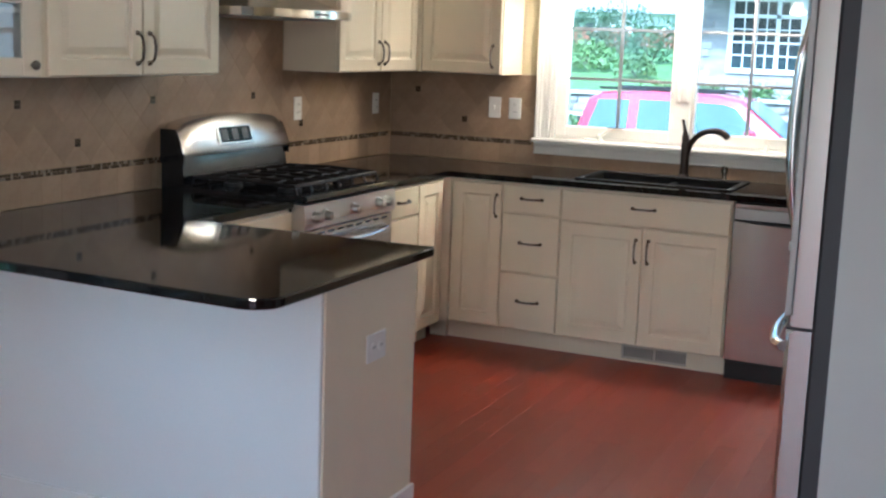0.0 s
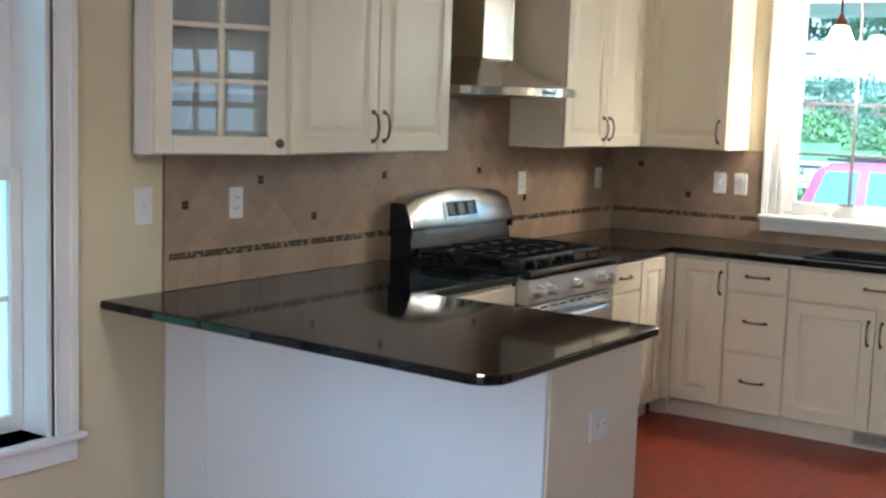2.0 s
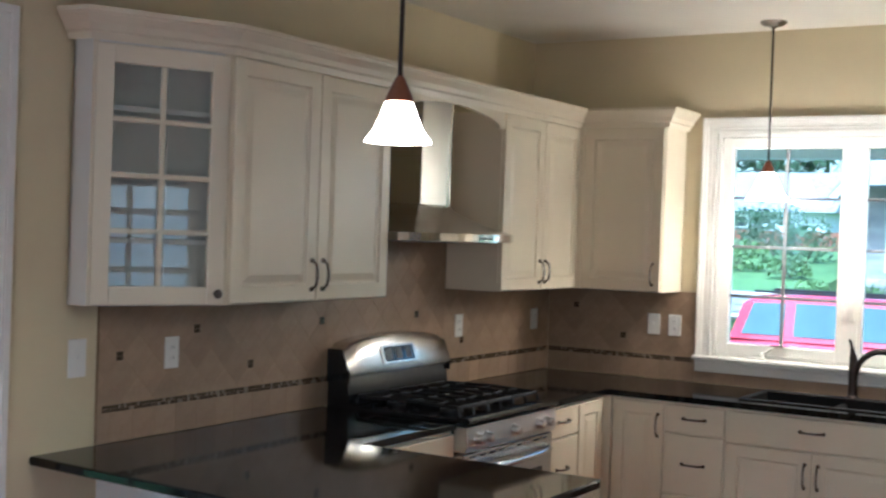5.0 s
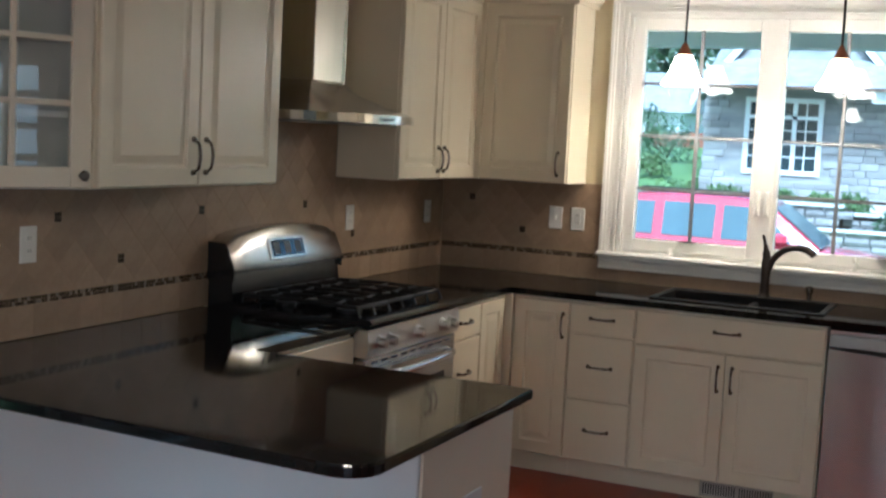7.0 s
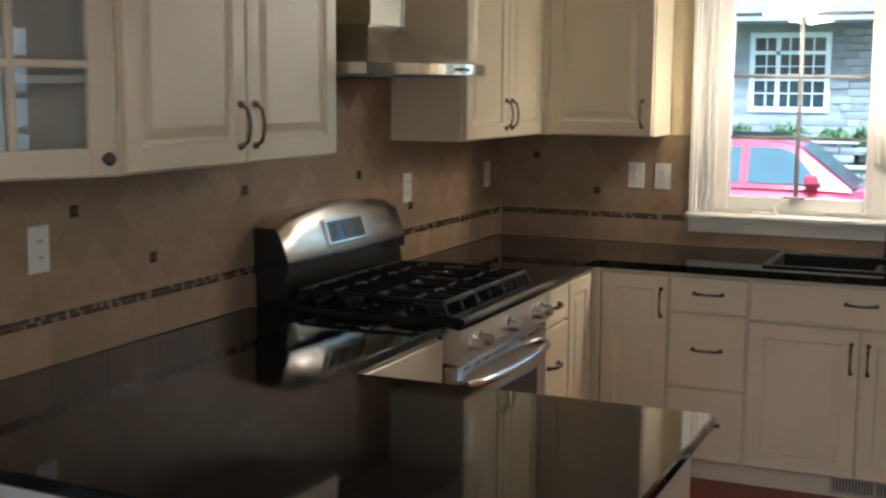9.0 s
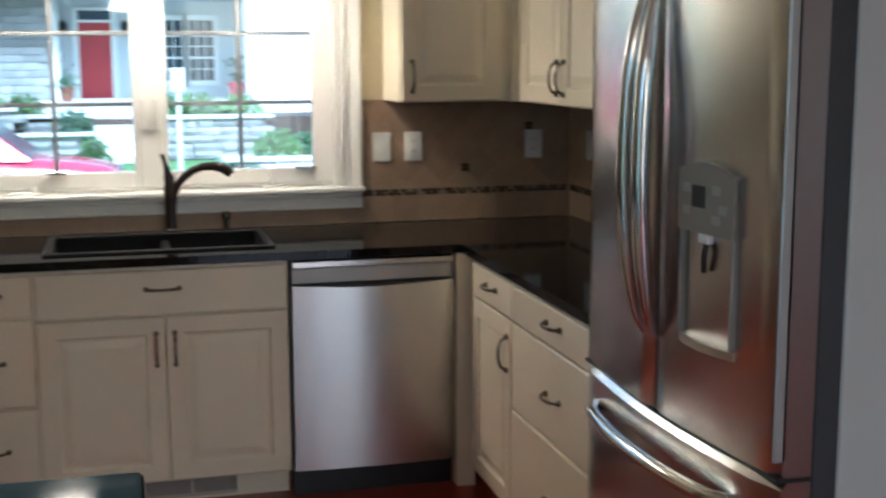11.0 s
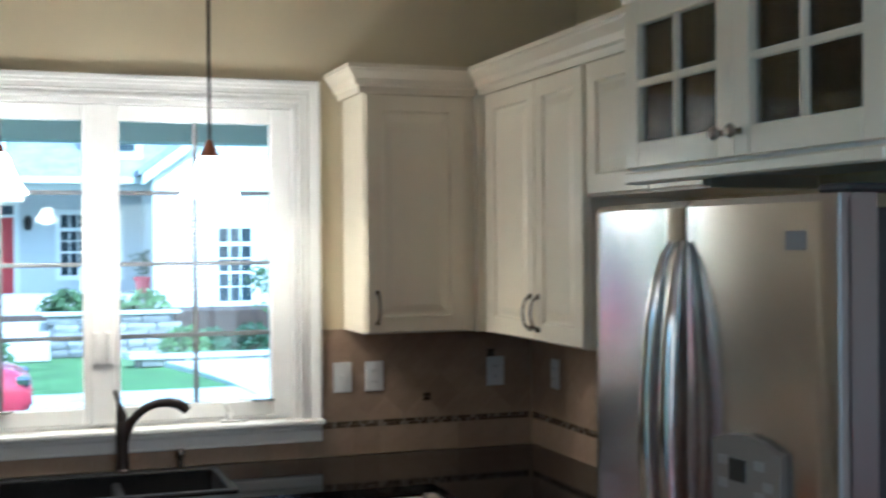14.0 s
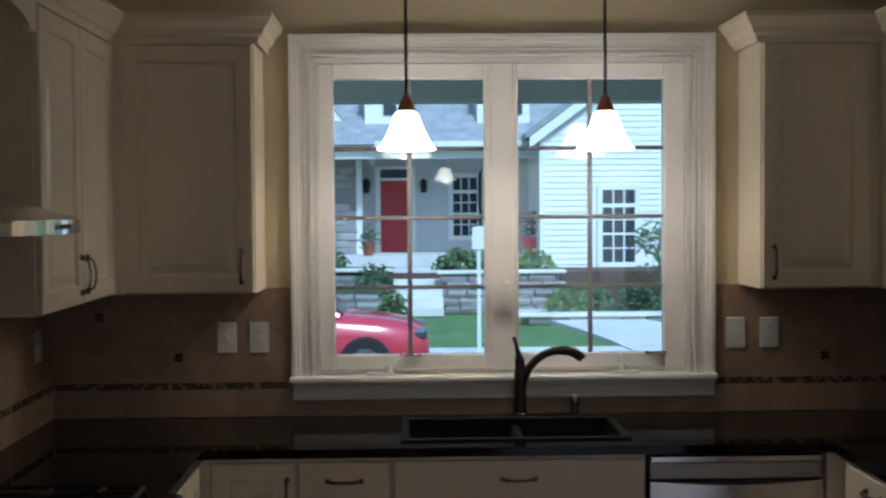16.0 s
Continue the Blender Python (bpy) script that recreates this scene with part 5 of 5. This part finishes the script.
    # main roof with dormer windows
    child(Build().prism([(27.4, 2.98), (34.4, 6.6), (41, 2.98)], "x", -5.0, 14.2).done("roof", SHINGLE), root, "grey shingle roof")
    for x0_, x1_ in ((0.16, 1.22), (3.2, 4.62)):
        b = Build().box(x0_, x1_, 28.6, 33, 3.55, 4.5).prism([(x0_ - 0.15, 4.5), (x1_ + 0.15, 4.5), ((x0_ + x1_) / 2, 5.1)], "y", 28.5, 33)
        dm = child(b.done("dormer", SIDING), root, "white dormer")
        child(Build().box(x0_ + 0.5, x1_ - 0.2, 28.57, 28.6, 3.82, 4.3).done("glass", DARKGL), dm)
    child(Build().box(0.45, 4.7, 27.35, 27.5, 2.9, 3.06).done("gutter", SIDING), root, "white gutter")


house_across()


def shrub(x, y, z, r, h, material, label, seed):
    """A clump of many small leaves on short twigs."""
    rng = random.Random(seed)
    root = thing("shrub", pose(x, y, z), label, "shrub", "garden shrubs")
    b = Build()
    for i in range(7):
        a = rng.uniform(0, 6.28)
        b.tube([(0, 0, -0.05), (0.3 * r * math.cos(a), 0.3 * r * math.sin(a), h * 0.4), (0.7 * r * math.cos(a), 0.7 * r * math.sin(a), h * 0.75)], [0.02, 0.014, 0.006], 5)
    child(b.done("twigs", BARK), root)
    b = Build()
    n = int(420 * max(0.5, r / 0.6))
    for i in range(n):
        u, v = rng.uniform(0, 6.28), rng.uniform(0.05, 1)
        rr = r * math.sqrt(rng.uniform(0.3, 1)) * (1 + 0.25 * math.sin(3 * u + seed))
        p = Vector((rr * math.cos(u) * math.sqrt(1 - v * v * 0.85), rr * math.sin(u) * math.sqrt(1 - v * v * 0.85), h * v * rng.uniform(0.7, 1.05)))
        q = Vector((rng.gauss(0, 1), rng.gauss(0, 1), rng.gauss(0, 1))).normalized()
        t = q.orthogonal().normalized()
        s = rng.uniform(0.05, 0.1)
        b.add([p - q * s, p + t * s * 0.5, p + q * s, p - t * s * 0.5 + Vector((0, 0, s * 0.3))], [(0, 1, 2), (0, 2, 3)])
    child(b.done("leaves", material), root)


for i, (x, y, z, r, h, mm) in enumerate((
        (-0.6, 25.2, 0.1, 0.45, 0.55, LEAF), (-1.4, 25.3, 0.1, 0.5, 0.5, LEAF), (-2.5, 25.5, 0.1, 0.6, 0.6, LEAF), (-3.8, 25.6, 0.1, 0.6, 0.55, LEAF),
        (-5.2, 25.6, 0.1, 0.7, 0.6, LEAF), (0.55, 23.6, -0.4, 0.5, 0.75, LEAF2), (2.5, 24.8, 0.1, 0.55, 0.55, LEAF), (3.3, 24.9, 0.1, 0.6, 0.55, LEAF),
        (4.3, 24.9, 0.1, 0.5, 0.5, LEAF), (0.95, 22.3, GZ, 0.35, 0.65, LEAF), (4.9, 22.6, -0.7, 0.55, 0.6, LEAF), (6.4, 22.6, -0.7, 0.5, 0.6, LEAF2),
        (7.3, 22.8, -0.7, 0.55, 0.65, LEAF), (5.6, 23.3, -0.7, 0.4, 0.5, LEAF2), (8.6, 22.9, -0.7, 0.5, 0.55, LEAF), (-7.2, 22.0, GZ, 0.9, 0.9, LEAF),
        (-8.8, 21.0, GZ, 1.1, 1.0, LEAF), (-6.3, 21.6, GZ, 0.8, 0.7, LEAF))):
    shrub(x, y, z, r, h, mm, "leafy green shrub in the front garden bed", i)


def tree(x, y, z, height, spread, trunk, seed, material, label, leaf=0.09, n=900):
    rng = random.Random(seed)
    root = thing("tree", pose(x, y, z), label, "tree", "street trees")
    b = Build()
    b.tube([(0, 0, -0.1), (0.02, 0.01, height * 0.3), (-0.03, 0.02, height * 0.6), (0.02, -0.02, height * 0.92)], [trunk, trunk * 0.8, trunk * 0.5, trunk * 0.15], 8)
    tips = [Vector((0, 0, height * 0.92))]
    for i in range(16):
        a, h = i * 2.4, height * rng.uniform(0.3, 0.8)
        l = spread * rng.uniform(0.6, 1.0)
        e = Vector((l * math.cos(a), l * math.sin(a), h + l * rng.uniform(0.3, 0.8)))
        mid_ = Vector((e.x * 0.5, e.y * 0.5, h + (e.z - h) * 0.35))
        b.tube([(0, 0, h), mid_, e], [trunk * 0.35, trunk * 0.22, trunk * 0.08], 6)
        tips += [e, mid_ * 0.4 + e * 0.6]
    child(b.done("trunk", BARK), root)
    b = Build()
    for i in range(n):
        c_ = rng.choice(tips)
        p = c_ + Vector((rng.gauss(0, 1), rng.gauss(0, 1), rng.gauss(0, 0.8))) * spread * 0.26
        q = Vector((rng.gauss(0, 1), rng.gauss(0, 1), rng.gauss(0, 1))).normalized()
        t = q.orthogonal().normalized()
        s = leaf * rng.uniform(0.7, 1.4)
        b.add([p - q * s, p + t * s * 0.5, p + q * s, p - t * s * 0.5 + Vector((0, 0, s * 0.25))], [(0, 1, 2), (0, 2, 3)])
    child(b.done("leaves", material), root)


struct(Build().prism([(24.6, GZ - 0.2), (24.6, 0.33), (30, 0.85), (46, 1.55), (120, 1.7), (120, GZ - 0.2)], "x", -70, -5.25).done("ground_hill", GRASS), "green lawn rising behind the garden wall")
tree(6.95, 22.7, -0.7, 2.2, 0.55, 0.04, 3, LEAF, "young leafy tree in the garden bed", 0.06, 500)
for i, (x, y, h, s) in enumerate(((-22, 70, 13, 4.2), (-13.5, 72, 12, 4.0), (-30, 66, 13, 4.4), (-18, 78, 15, 4.5), (-9.5, 68, 10, 3.4), (19, 40, 11, 3.4))):
    tree(x, y, 1.5 if x < 0 else GZ, h, s, 0.2, 20 + i, LEAF2, "tall green tree beyond the lawn", 0.26, 2600)
tree(-9.5, 4.5, GZ, 8, 2.6, 0.16, 42, LEAF, "green tree beside the house", 0.2, 1800)

root = thing("house", pose(-12, 0, GZ), "pale neighbouring house with white siding", "house")
b = Build().box(-6, 0, -10, 2.5, -0.1, 5.2)
for k in range(34):
    b.prism([(0.0, 0.15 * k), (0.028, 0.15 * k), (0.004, 0.15 * k + 0.15), (0.0, 0.15 * k + 0.15)], "y", -10, 2.5)
child(b.done("wall", SIDING), root, "white lap siding")
child(Build().prism([(-6.4, 5.1), (0.4, 5.1), (-3, 7.6)], "y", -10.4, 2.9).done("roof", SHINGLE), root)

root = thing("house", pose(0, 0, 1.5), "far dark grey house with a shingle roof", "house")
child(Build().box(-24, -13.0, 58, 66, -0.2, 1.9).done("wall", SIDEGREY), root)
child(Build().prism([(57.4, 1.8), (66.6, 1.8), (62, 4.1)], "x", -24.6, -12.4).done("roof", SHINGLE), root)
house_window(root, -18.6, -17.2, 0.4, 1.5, 57.98, 2, 2)
fence = thing("fence", pose(0, 0, 1.2), "reddish brown board fence beyond the lawn", "fence")
for i in range(60):
    child(Build().box(-19 + i * 0.2, -18.82 + i * 0.2, 46, 46.03, 0, 0.95 + 0.03 * (i % 2), 0.01).done("board", CLAY), fence)
child(Build().box(-19, -7, 46.03, 46.08, 0.6, 0.7).done("rail", CLAY), fence)
for i, (x, y, r, h) in enumerate(((-17.5, 42, 1.5, 1.6), (-14.8, 42.5, 1.5, 1.5), (-12.2, 42, 1.6, 1.7), (-9.8, 38, 1.5, 1.9), (-7.6, 34, 1.1, 1.5), (-8.3, 29.5, 0.9, 0.9), (-6.4, 28, 0.6, 0.6))):
    shrub(x, y, 0.75 + (y - 28) * 0.045, r, h, LEAF if i > 4 else LEAF2, "rounded green shrub on the rising lawn", 60 + i)

root = thing("planter", pose(0.25, 27.9, 0.38), "terracotta planter with a small plant on the porch", "planter")
child(Build().lathe([(0.12, 0), (0.17, 0.3), (0.19, 0.33), (0.19, 0.37), (0.15, 0.36)], (0, 0, 0), 14).done("pot", CLAY), root)
b = Build()
rng = random.Random(5)
for i in range(120):
    p = Vector((rng.gauss(0, 0.13), rng.gauss(0, 0.13), 0.5 + rng.gauss(0, 0.12)))
    q = Vector((rng.gauss(0, 1), rng.gauss(0, 1), rng.gauss(0, 1))).normalized()
    t = q.orthogonal().normalized()
    b.add([p - q * 0.08, p + t * 0.04, p + q * 0.08], [(0, 1, 2)])
b.tube([(0, 0, 0.3), (0, 0, 0.55)], 0.02, 5)
child(b.done("plant", LEAF2), root)
root = thing("flower_pot", pose(4.62, 28.4, 0.38), "red glazed pot with a leafy plant on the porch", "flower pot")
child(Build().lathe([(0.19, 0), (0.27, 0.36), (0.30, 0.37), (0.30, 0.45), (0.26, 0.45), (0.25, 0.40)], (0, 0, 0), 18).done("pot", CARRED, smooth=True), root, "red glazed pot")
b, rng = Build().tube([(0, 0, 0.35), (0.02, 0, 0.9)], 0.02, 5), random.Random(23)
for i in range(130):
    p = Vector((rng.gauss(0, 0.13), rng.gauss(0, 0.13), 0.5 + 0.65 * rng.random()))
    q = Vector((rng.gauss(0, 1), rng.gauss(0, 1), rng.gauss(0, 1))).normalized()
    t = q.orthogonal().normalized()
    b.add([p - q * 0.09, p + t * 0.045, p + q * 0.09], [(0, 1, 2)])
child(b.done("plant", LEAF2), root)
root = thing("sign_post", pose(2.44, 15.2, GZ), "white street sign on a thin post", "sign")
child(Build().box(-0.03, 0.03, -0.03, 0.03, -0.1, 2.15).done("post", SIDING), root)
child(Build().box(-0.11, 0.11, -0.045, -0.032, 1.78, 2.15, 0.01).done("plate", SIDING), root)


def suv():
    root = thing("car", pose(-0.75, 13.0, GZ - 0.012), "red sport utility car parked on the street", "car")
    L, W_ = 2.33, 0.9
    # lower body: stations along the length with a rounded section
    st = [(-L, 0.45, 0.95, 0.70), (-L + 0.08, 0.32, 1.02, 0.84), (-1.6, 0.28, 1.03, 0.9), (0.0, 0.28, 1.02, 0.9), (0.85, 0.28, 1.0, 0.9), (1.2, 0.28, 0.98, 0.9),
          (1.7, 0.3, 0.93, 0.88), (2.1, 0.32, 0.86, 0.82), (L - 0.06, 0.36, 0.76, 0.72), (L, 0.42, 0.66, 0.62)]
    rings = []
    for x, z0, z1, w_ in st:
        h = z1 - z0
        half = [(w_ * 0.92, z0), (w_, z0 + h * 0.25), (w_ * 1.0, z0 + h * 0.6), (w_ * 0.965, z0 + h * 0.85), (w_ * 0.86, z1 - 0.015), (w_ * 0.5, z1 + 0.015), (0, z1 + 0.025)]
        rings.append([(x, -a, z) for a, z in half] + [(x, a, z) for a, z in reversed(half[:-1])])
    child(Build().loft(rings).done("body", CARRED, smooth=True), root, "glossy red bodywork")
    # cabin
    rings = []
    for x, z1, w_ in ((-L + 0.12, 1.0, 0.78), (-L + 0.3, 1.55, 0.68), (-L + 0.5, 1.66, 0.66), (-1.0, 1.7, 0.67), (-0.1, 1.69, 0.67), (0.35, 1.62, 0.66), (1.1, 1.03, 0.74)):
        rings.append([(x, -0.84, 0.99), (x, -w_, z1 - 0.03), (x, -w_ * 0.9, z1), (x, w_ * 0.9, z1), (x, w_, z1 - 0.03), (x, 0.84, 0.99)])
    child(Build().loft(rings).done("cabin", CARRED, smooth=True), root)
    def side(s, pts):
        b = Build()
        v = []
        for x, z in pts:
            k = (z - 0.99) / 0.68
            v.append((x, s * (0.845 - 0.17 * k + 0.012), z))
        n = len(v)
        b.add(v + [(a, c_ - s * 0.02, e) for a, c_, e in v], [tuple(range(n)), tuple(reversed(range(n, 2 * n)))] + [(i, (i + 1) % n, n + (i + 1) % n, n + i) for i in range(n)])
        child(b.done("side_window", CARGL), root, "dark side window")
    for s in (-1, 1):
        side(s, [(-2.0, 1.07), (-1.35, 1.07), (-1.35, 1.56), (-1.85, 1.55)])
        side(s, [(-1.2, 1.07), (-0.42, 1.07), (-0.42, 1.57), (-1.2, 1.57)])
        side(s, [(-0.3, 1.07), (0.72, 1.07), (0.3, 1.5), (0.12, 1.56), (-0.3, 1.57)])
        child(Build().box(0.5, 0.68, s * 0.86, s * 1.06, 1.06, 1.22, 0.04).done("mirror", CARRED), root)
        child(Build().box(2.08, 2.3, s * 0.52, s * 0.78, 0.66, 0.8, 0.04).done("headlight", STEELP), root)
        child(Build().box(-1.9, 0.1, s * 0.5, s * 0.54, 1.7, 1.74, 0.01).done("roof_rail", BLACKP), root)
    b = Build()
    b.add([(0.42, -0.62, 1.6), (0.42, 0.62, 1.6), (1.13, 0.68, 1.04), (1.13, -0.68, 1.04), (0.42, -0.62, 1.58), (0.42, 0.62, 1.58), (1.13, 0.68, 1.02), (1.13, -0.68, 1.02)],
          [(0, 1, 2, 3), (7, 6, 5, 4), (0, 4, 5, 1), (1, 5, 6, 2), (2, 6, 7, 3), (3, 7, 4, 0)])
    child(b.done("windscreen", CARGL), root)
    for x in (-1.45, 1.45):
        for s in (-1, 1):
            wh = child(Build().lathe([(0.2, -0.1), (0.33, -0.11), (0.36, -0.07), (0.36, 0.07), (0.33, 0.11), (0.2, 0.1)], (x, s * 0.83, 0.36), 24, "y").done("wheel", RUBBER), root)
            child(Build().lathe([(0.05, -0.115), (0.2, -0.105), (0.2, 0.105), (0.05, 0.115)], (x, s * 0.83, 0.36), 16, "y").done("rim", STEELP), wh)


suv()

# own porch: ceiling, beam, deck
root = struct(thing("porch", pose(0, 0, 0), "white porch ceiling and beam outside the window", "porch"), "")
child(Build().box(-3, 6, 0.17, 2.5, 2.58, 2.66).done("soffit", SIDEGREY), root, "grey porch ceiling")
child(Build().box(-3, 6, 2.2, 2.42, 2.27, 2.58).done("beam", SIDING), root, "white porch beam")
child(Build().box(-3, 6, 0.17, 2.6, GZ, -0.15).done("deck", CONC), root)
for x in (-2.8, 5.7):
    child(Build().box(x - 0.1, x + 0.1, 2.21, 2.41, -0.15, 2.27, 0.01).done("post", SIDING), root)
struct(Build().prism([(-9.5, CEILZ + 0.1), (3.0, CEILZ + 0.1), (-3.2, 5.5)], "x", -0.6, 7).done("roof", SHINGLE), "shingle roof over the kitchen")


# ---- backsplash tiles ----
HD, TH = 0.0763, 0.0085                    # half diagonal of a tile set on its corner; tile thickness
GAP = 0.0011
tile_cache = {}


def clip(poly, axis, lim, keep_low):
    """Cut a polygon of (u, z) at a line."""
    out = []
    for k in range(len(poly)):
        p, q = poly[k - 1], poly[k]
        a, c_ = ((lim - p[axis]), (lim - q[axis])) if keep_low else ((p[axis] - lim), (q[axis] - lim))
        if a * c_ < 0:
            s = a / (a - c_)
            out.append((p[0] + (q[0] - p[0]) * s, p[1] + (q[1] - p[1]) * s))
        if c_ >= 0:
            out.append(q)
    return out


def tile_mesh(poly):
    """A tile of any outline with an eased front edge, shared between alike tiles."""
    key = tuple((round(u, 3), round(z, 3)) for u, z in poly)
    if key not in tile_cache:
        n = len(poly)
        cu, cz = sum(p[0] for p in poly) / n, sum(p[1] for p in poly) / n
        def ring(k, y):
            return [(cu + (u - cu) * k, y, cz + (z - cz) * k) for u, z in poly]
        b = Build().loft([ring(1, 0), ring(1, -TH + 0.002), ring(0.985, -TH)])
        tile_cache[key] = mesh("tile", b.v, b.f, TILE)
    return tile_cache[key]


def backsplash(name, m, panels, insets, vertex, label, strip):
    """panels: (u0, u1, top). A row of square tiles, a mosaic strip, then tiles set on their corners; vertex: one corner (u, z).
    Local u runs to the viewer's right along the wall; tiles face -y."""
    root = struct(thing(name, m, label, "backsplash"), label)
    b = Build()
    for u0, u1, top in panels:
        b.box(u0, u1, -0.0119, 0, 0.8945, top)
    child(b.done("grout", GROUT), root)

    def lay(poly, u0, u1, z0, z1):
        for axis, lim, low in ((0, u0, False), (0, u1, True), (1, z0, False), (1, z1, True)):
            poly = clip(poly, axis, lim, low) if poly else poly
        if len(poly) < 3:
            return
        a0, c0 = min(p[0] for p in poly), min(p[1] for p in poly)
        if max(p[0] for p in poly) - a0 < 0.012 or max(p[1] for p in poly) - c0 < 0.012:
            return
        ob = new("tile", tile_mesh([(p[0] - a0, p[1] - c0) for p in poly]))
        ob.parent, ob.location = root, (a0, -0.004, c0)

    pitch = HD * math.sqrt(2)
    for u0, u1, top in panels:
        z1 = min(top, 0.9985)
        u = vertex[0] - pitch * math.ceil((vertex[0] - u0) / pitch)
        while u < u1:
            lay([(u + GAP, 0.8955), (u + pitch - GAP, 0.8955), (u + pitch - GAP, z1), (u + GAP, z1)], u0, u1, 0.895, z1)
            u += pitch
        if top < 1.1:
            continue
        h = HD - GAP * 1.4
        i0, i1 = int((u0 - vertex[0]) / HD) - 2, int((u1 - vertex[0]) / HD) + 2
        j0, j1 = int((1.0275 - vertex[1]) / HD) - 2, int((top - vertex[1]) / HD) + 2
        for i in range(i0, i1):
            for j in range(j0, j1):
                if (i + j) % 2:
                    u, z = vertex[0] + i * HD, vertex[1] + j * HD
                    lay([(u - h, z), (u, z - h), (u + h, z), (u, z + h)], u0, u1, 1.0275, top)
    b, b2, mr = Build(), Build(), random.Random(7)
    q = 0.0128
    for u0, u1 in strip:
        n = int((u1 - u0) / q)
        for i in range(n):
            for r in range(2):
                (b if mr.random() < 0.74 else b2).box(u0 + i * q + 0.001, u0 + (i + 1) * q - 0.0005, -0.0125, -0.004, 1.0005 + r * q, 1.0005 + (r + 1) * q - 0.001)
    tagged(child(b.done("mosaic_strip", MOSAIC), root), "dark mosaic border strip", kind="stuff")
    tagged(child(b2.done("mosaic_strip_light", MOSAIC2), root), "pale mosaic pieces of the border strip", kind="stuff")
    for u, z in insets:
        b = Build()
        for i in range(2):
            for j in range(2):
                b.box(u - 0.0155 + i * 0.016, u - 0.0005 + i * 0.016, -0.0142, -0.0118, z - 0.0155 + j * 0.016, z - 0.0005 + j * 0.016, 0.0005)
        child(b.done("inset", MOSAIC), root, "small dark mosaic inset")


# west wall: u = y + 3.60
W0, TOP = 3.60, 1.381
ends = "beige tumbled travertine backsplash laid diagonally over a mosaic border"
backsplash("backsplash_west", pose(XL + 0.0005, -W0, 0, 0, 0, 90),
           [(0.13, W0 - 2.18, TOP), (W0 - 2.18, W0 - 1.195, 1.70), (W0 - 1.195, W0 - 0.014, TOP)],
           [(W0 + y, z) for y, z in ((-3.374, 1.194), (-2.987, 1.271), (-2.671, 1.115), (-2.209, 1.266), (-1.453, 1.265), (-1.013, 1.116))],
           (W0 - 2.98, 1.270), ends, [(0.15, W0 - 0.02)])
backsplash("backsplash_north", pose(0, -0.0005, 0),
           [(XL + 0.014, 0.843, TOP), (0.843, 2.455, 0.956), (2.455, XR - 0.014, TOP)],
           [(0.42, 1.121), (0.125, 1.275), (2.879, 1.106), (3.15, 1.27)], (0.42, 1.118), ends, [(XL + 0.02, 0.84), (2.458, XR - 0.02)])
backsplash("backsplash_east", pose(XR - 0.0005, 0, 0, 0, 0, -90), [(0.014, 1.91, TOP)], [(0.62, 1.27), (1.1, 1.115)], (0.62, 1.27),
           ends, [(0.02, 1.9)])

# ---- floor planks ----
PW = 0.083
plank_cache = {}
rest = Build()
rng = random.Random(11)
x = -0.05
while x < EAST:
    y = BACK - rng.uniform(0, 0.9)
    while y < 0:
        l = rng.choice((0.6, 0.85, 1.1, 1.4))
        a, c_ = max(y, BACK), min(y + l, -0.002)
        if c_ - a > 0.02:
            near = 0.55 < x < 2.75 and -4.4 < a < -0.5 and c_ < -0.4
            if near:
                if l not in plank_cache:
                    bb = Build()
                    w2, l2 = PW - 0.0004, l - 0.0002
                    bb.loft([[(0, 0, -0.011), (w2, 0, -0.011), (w2, l2, -0.011), (0, l2, -0.011)], [(0, 0, -0.0005), (w2, 0, -0.0005), (w2, l2, -0.0005), (0, l2, -0.0005)],
                             [(0.0005, 0.0004, 0), (w2 - 0.0005, 0.0004, 0), (w2 - 0.0005, l2 - 0.0004, 0), (0.0005, l2 - 0.0004, 0)]])
                    plank_cache[l] = mesh("plank", bb.v, bb.f, OAKP)
                ob = new("plank", plank_cache[l])
                ob.parent, ob.location = floor, (x, a, 0)
            else:
                rest.box(x, x + PW - 0.0005, a, c_ - 0.0003, -0.0115, 0)
        y += l
    x += PW
tagged(child(rest.done("planks", OAKP), floor), kind="stuff")
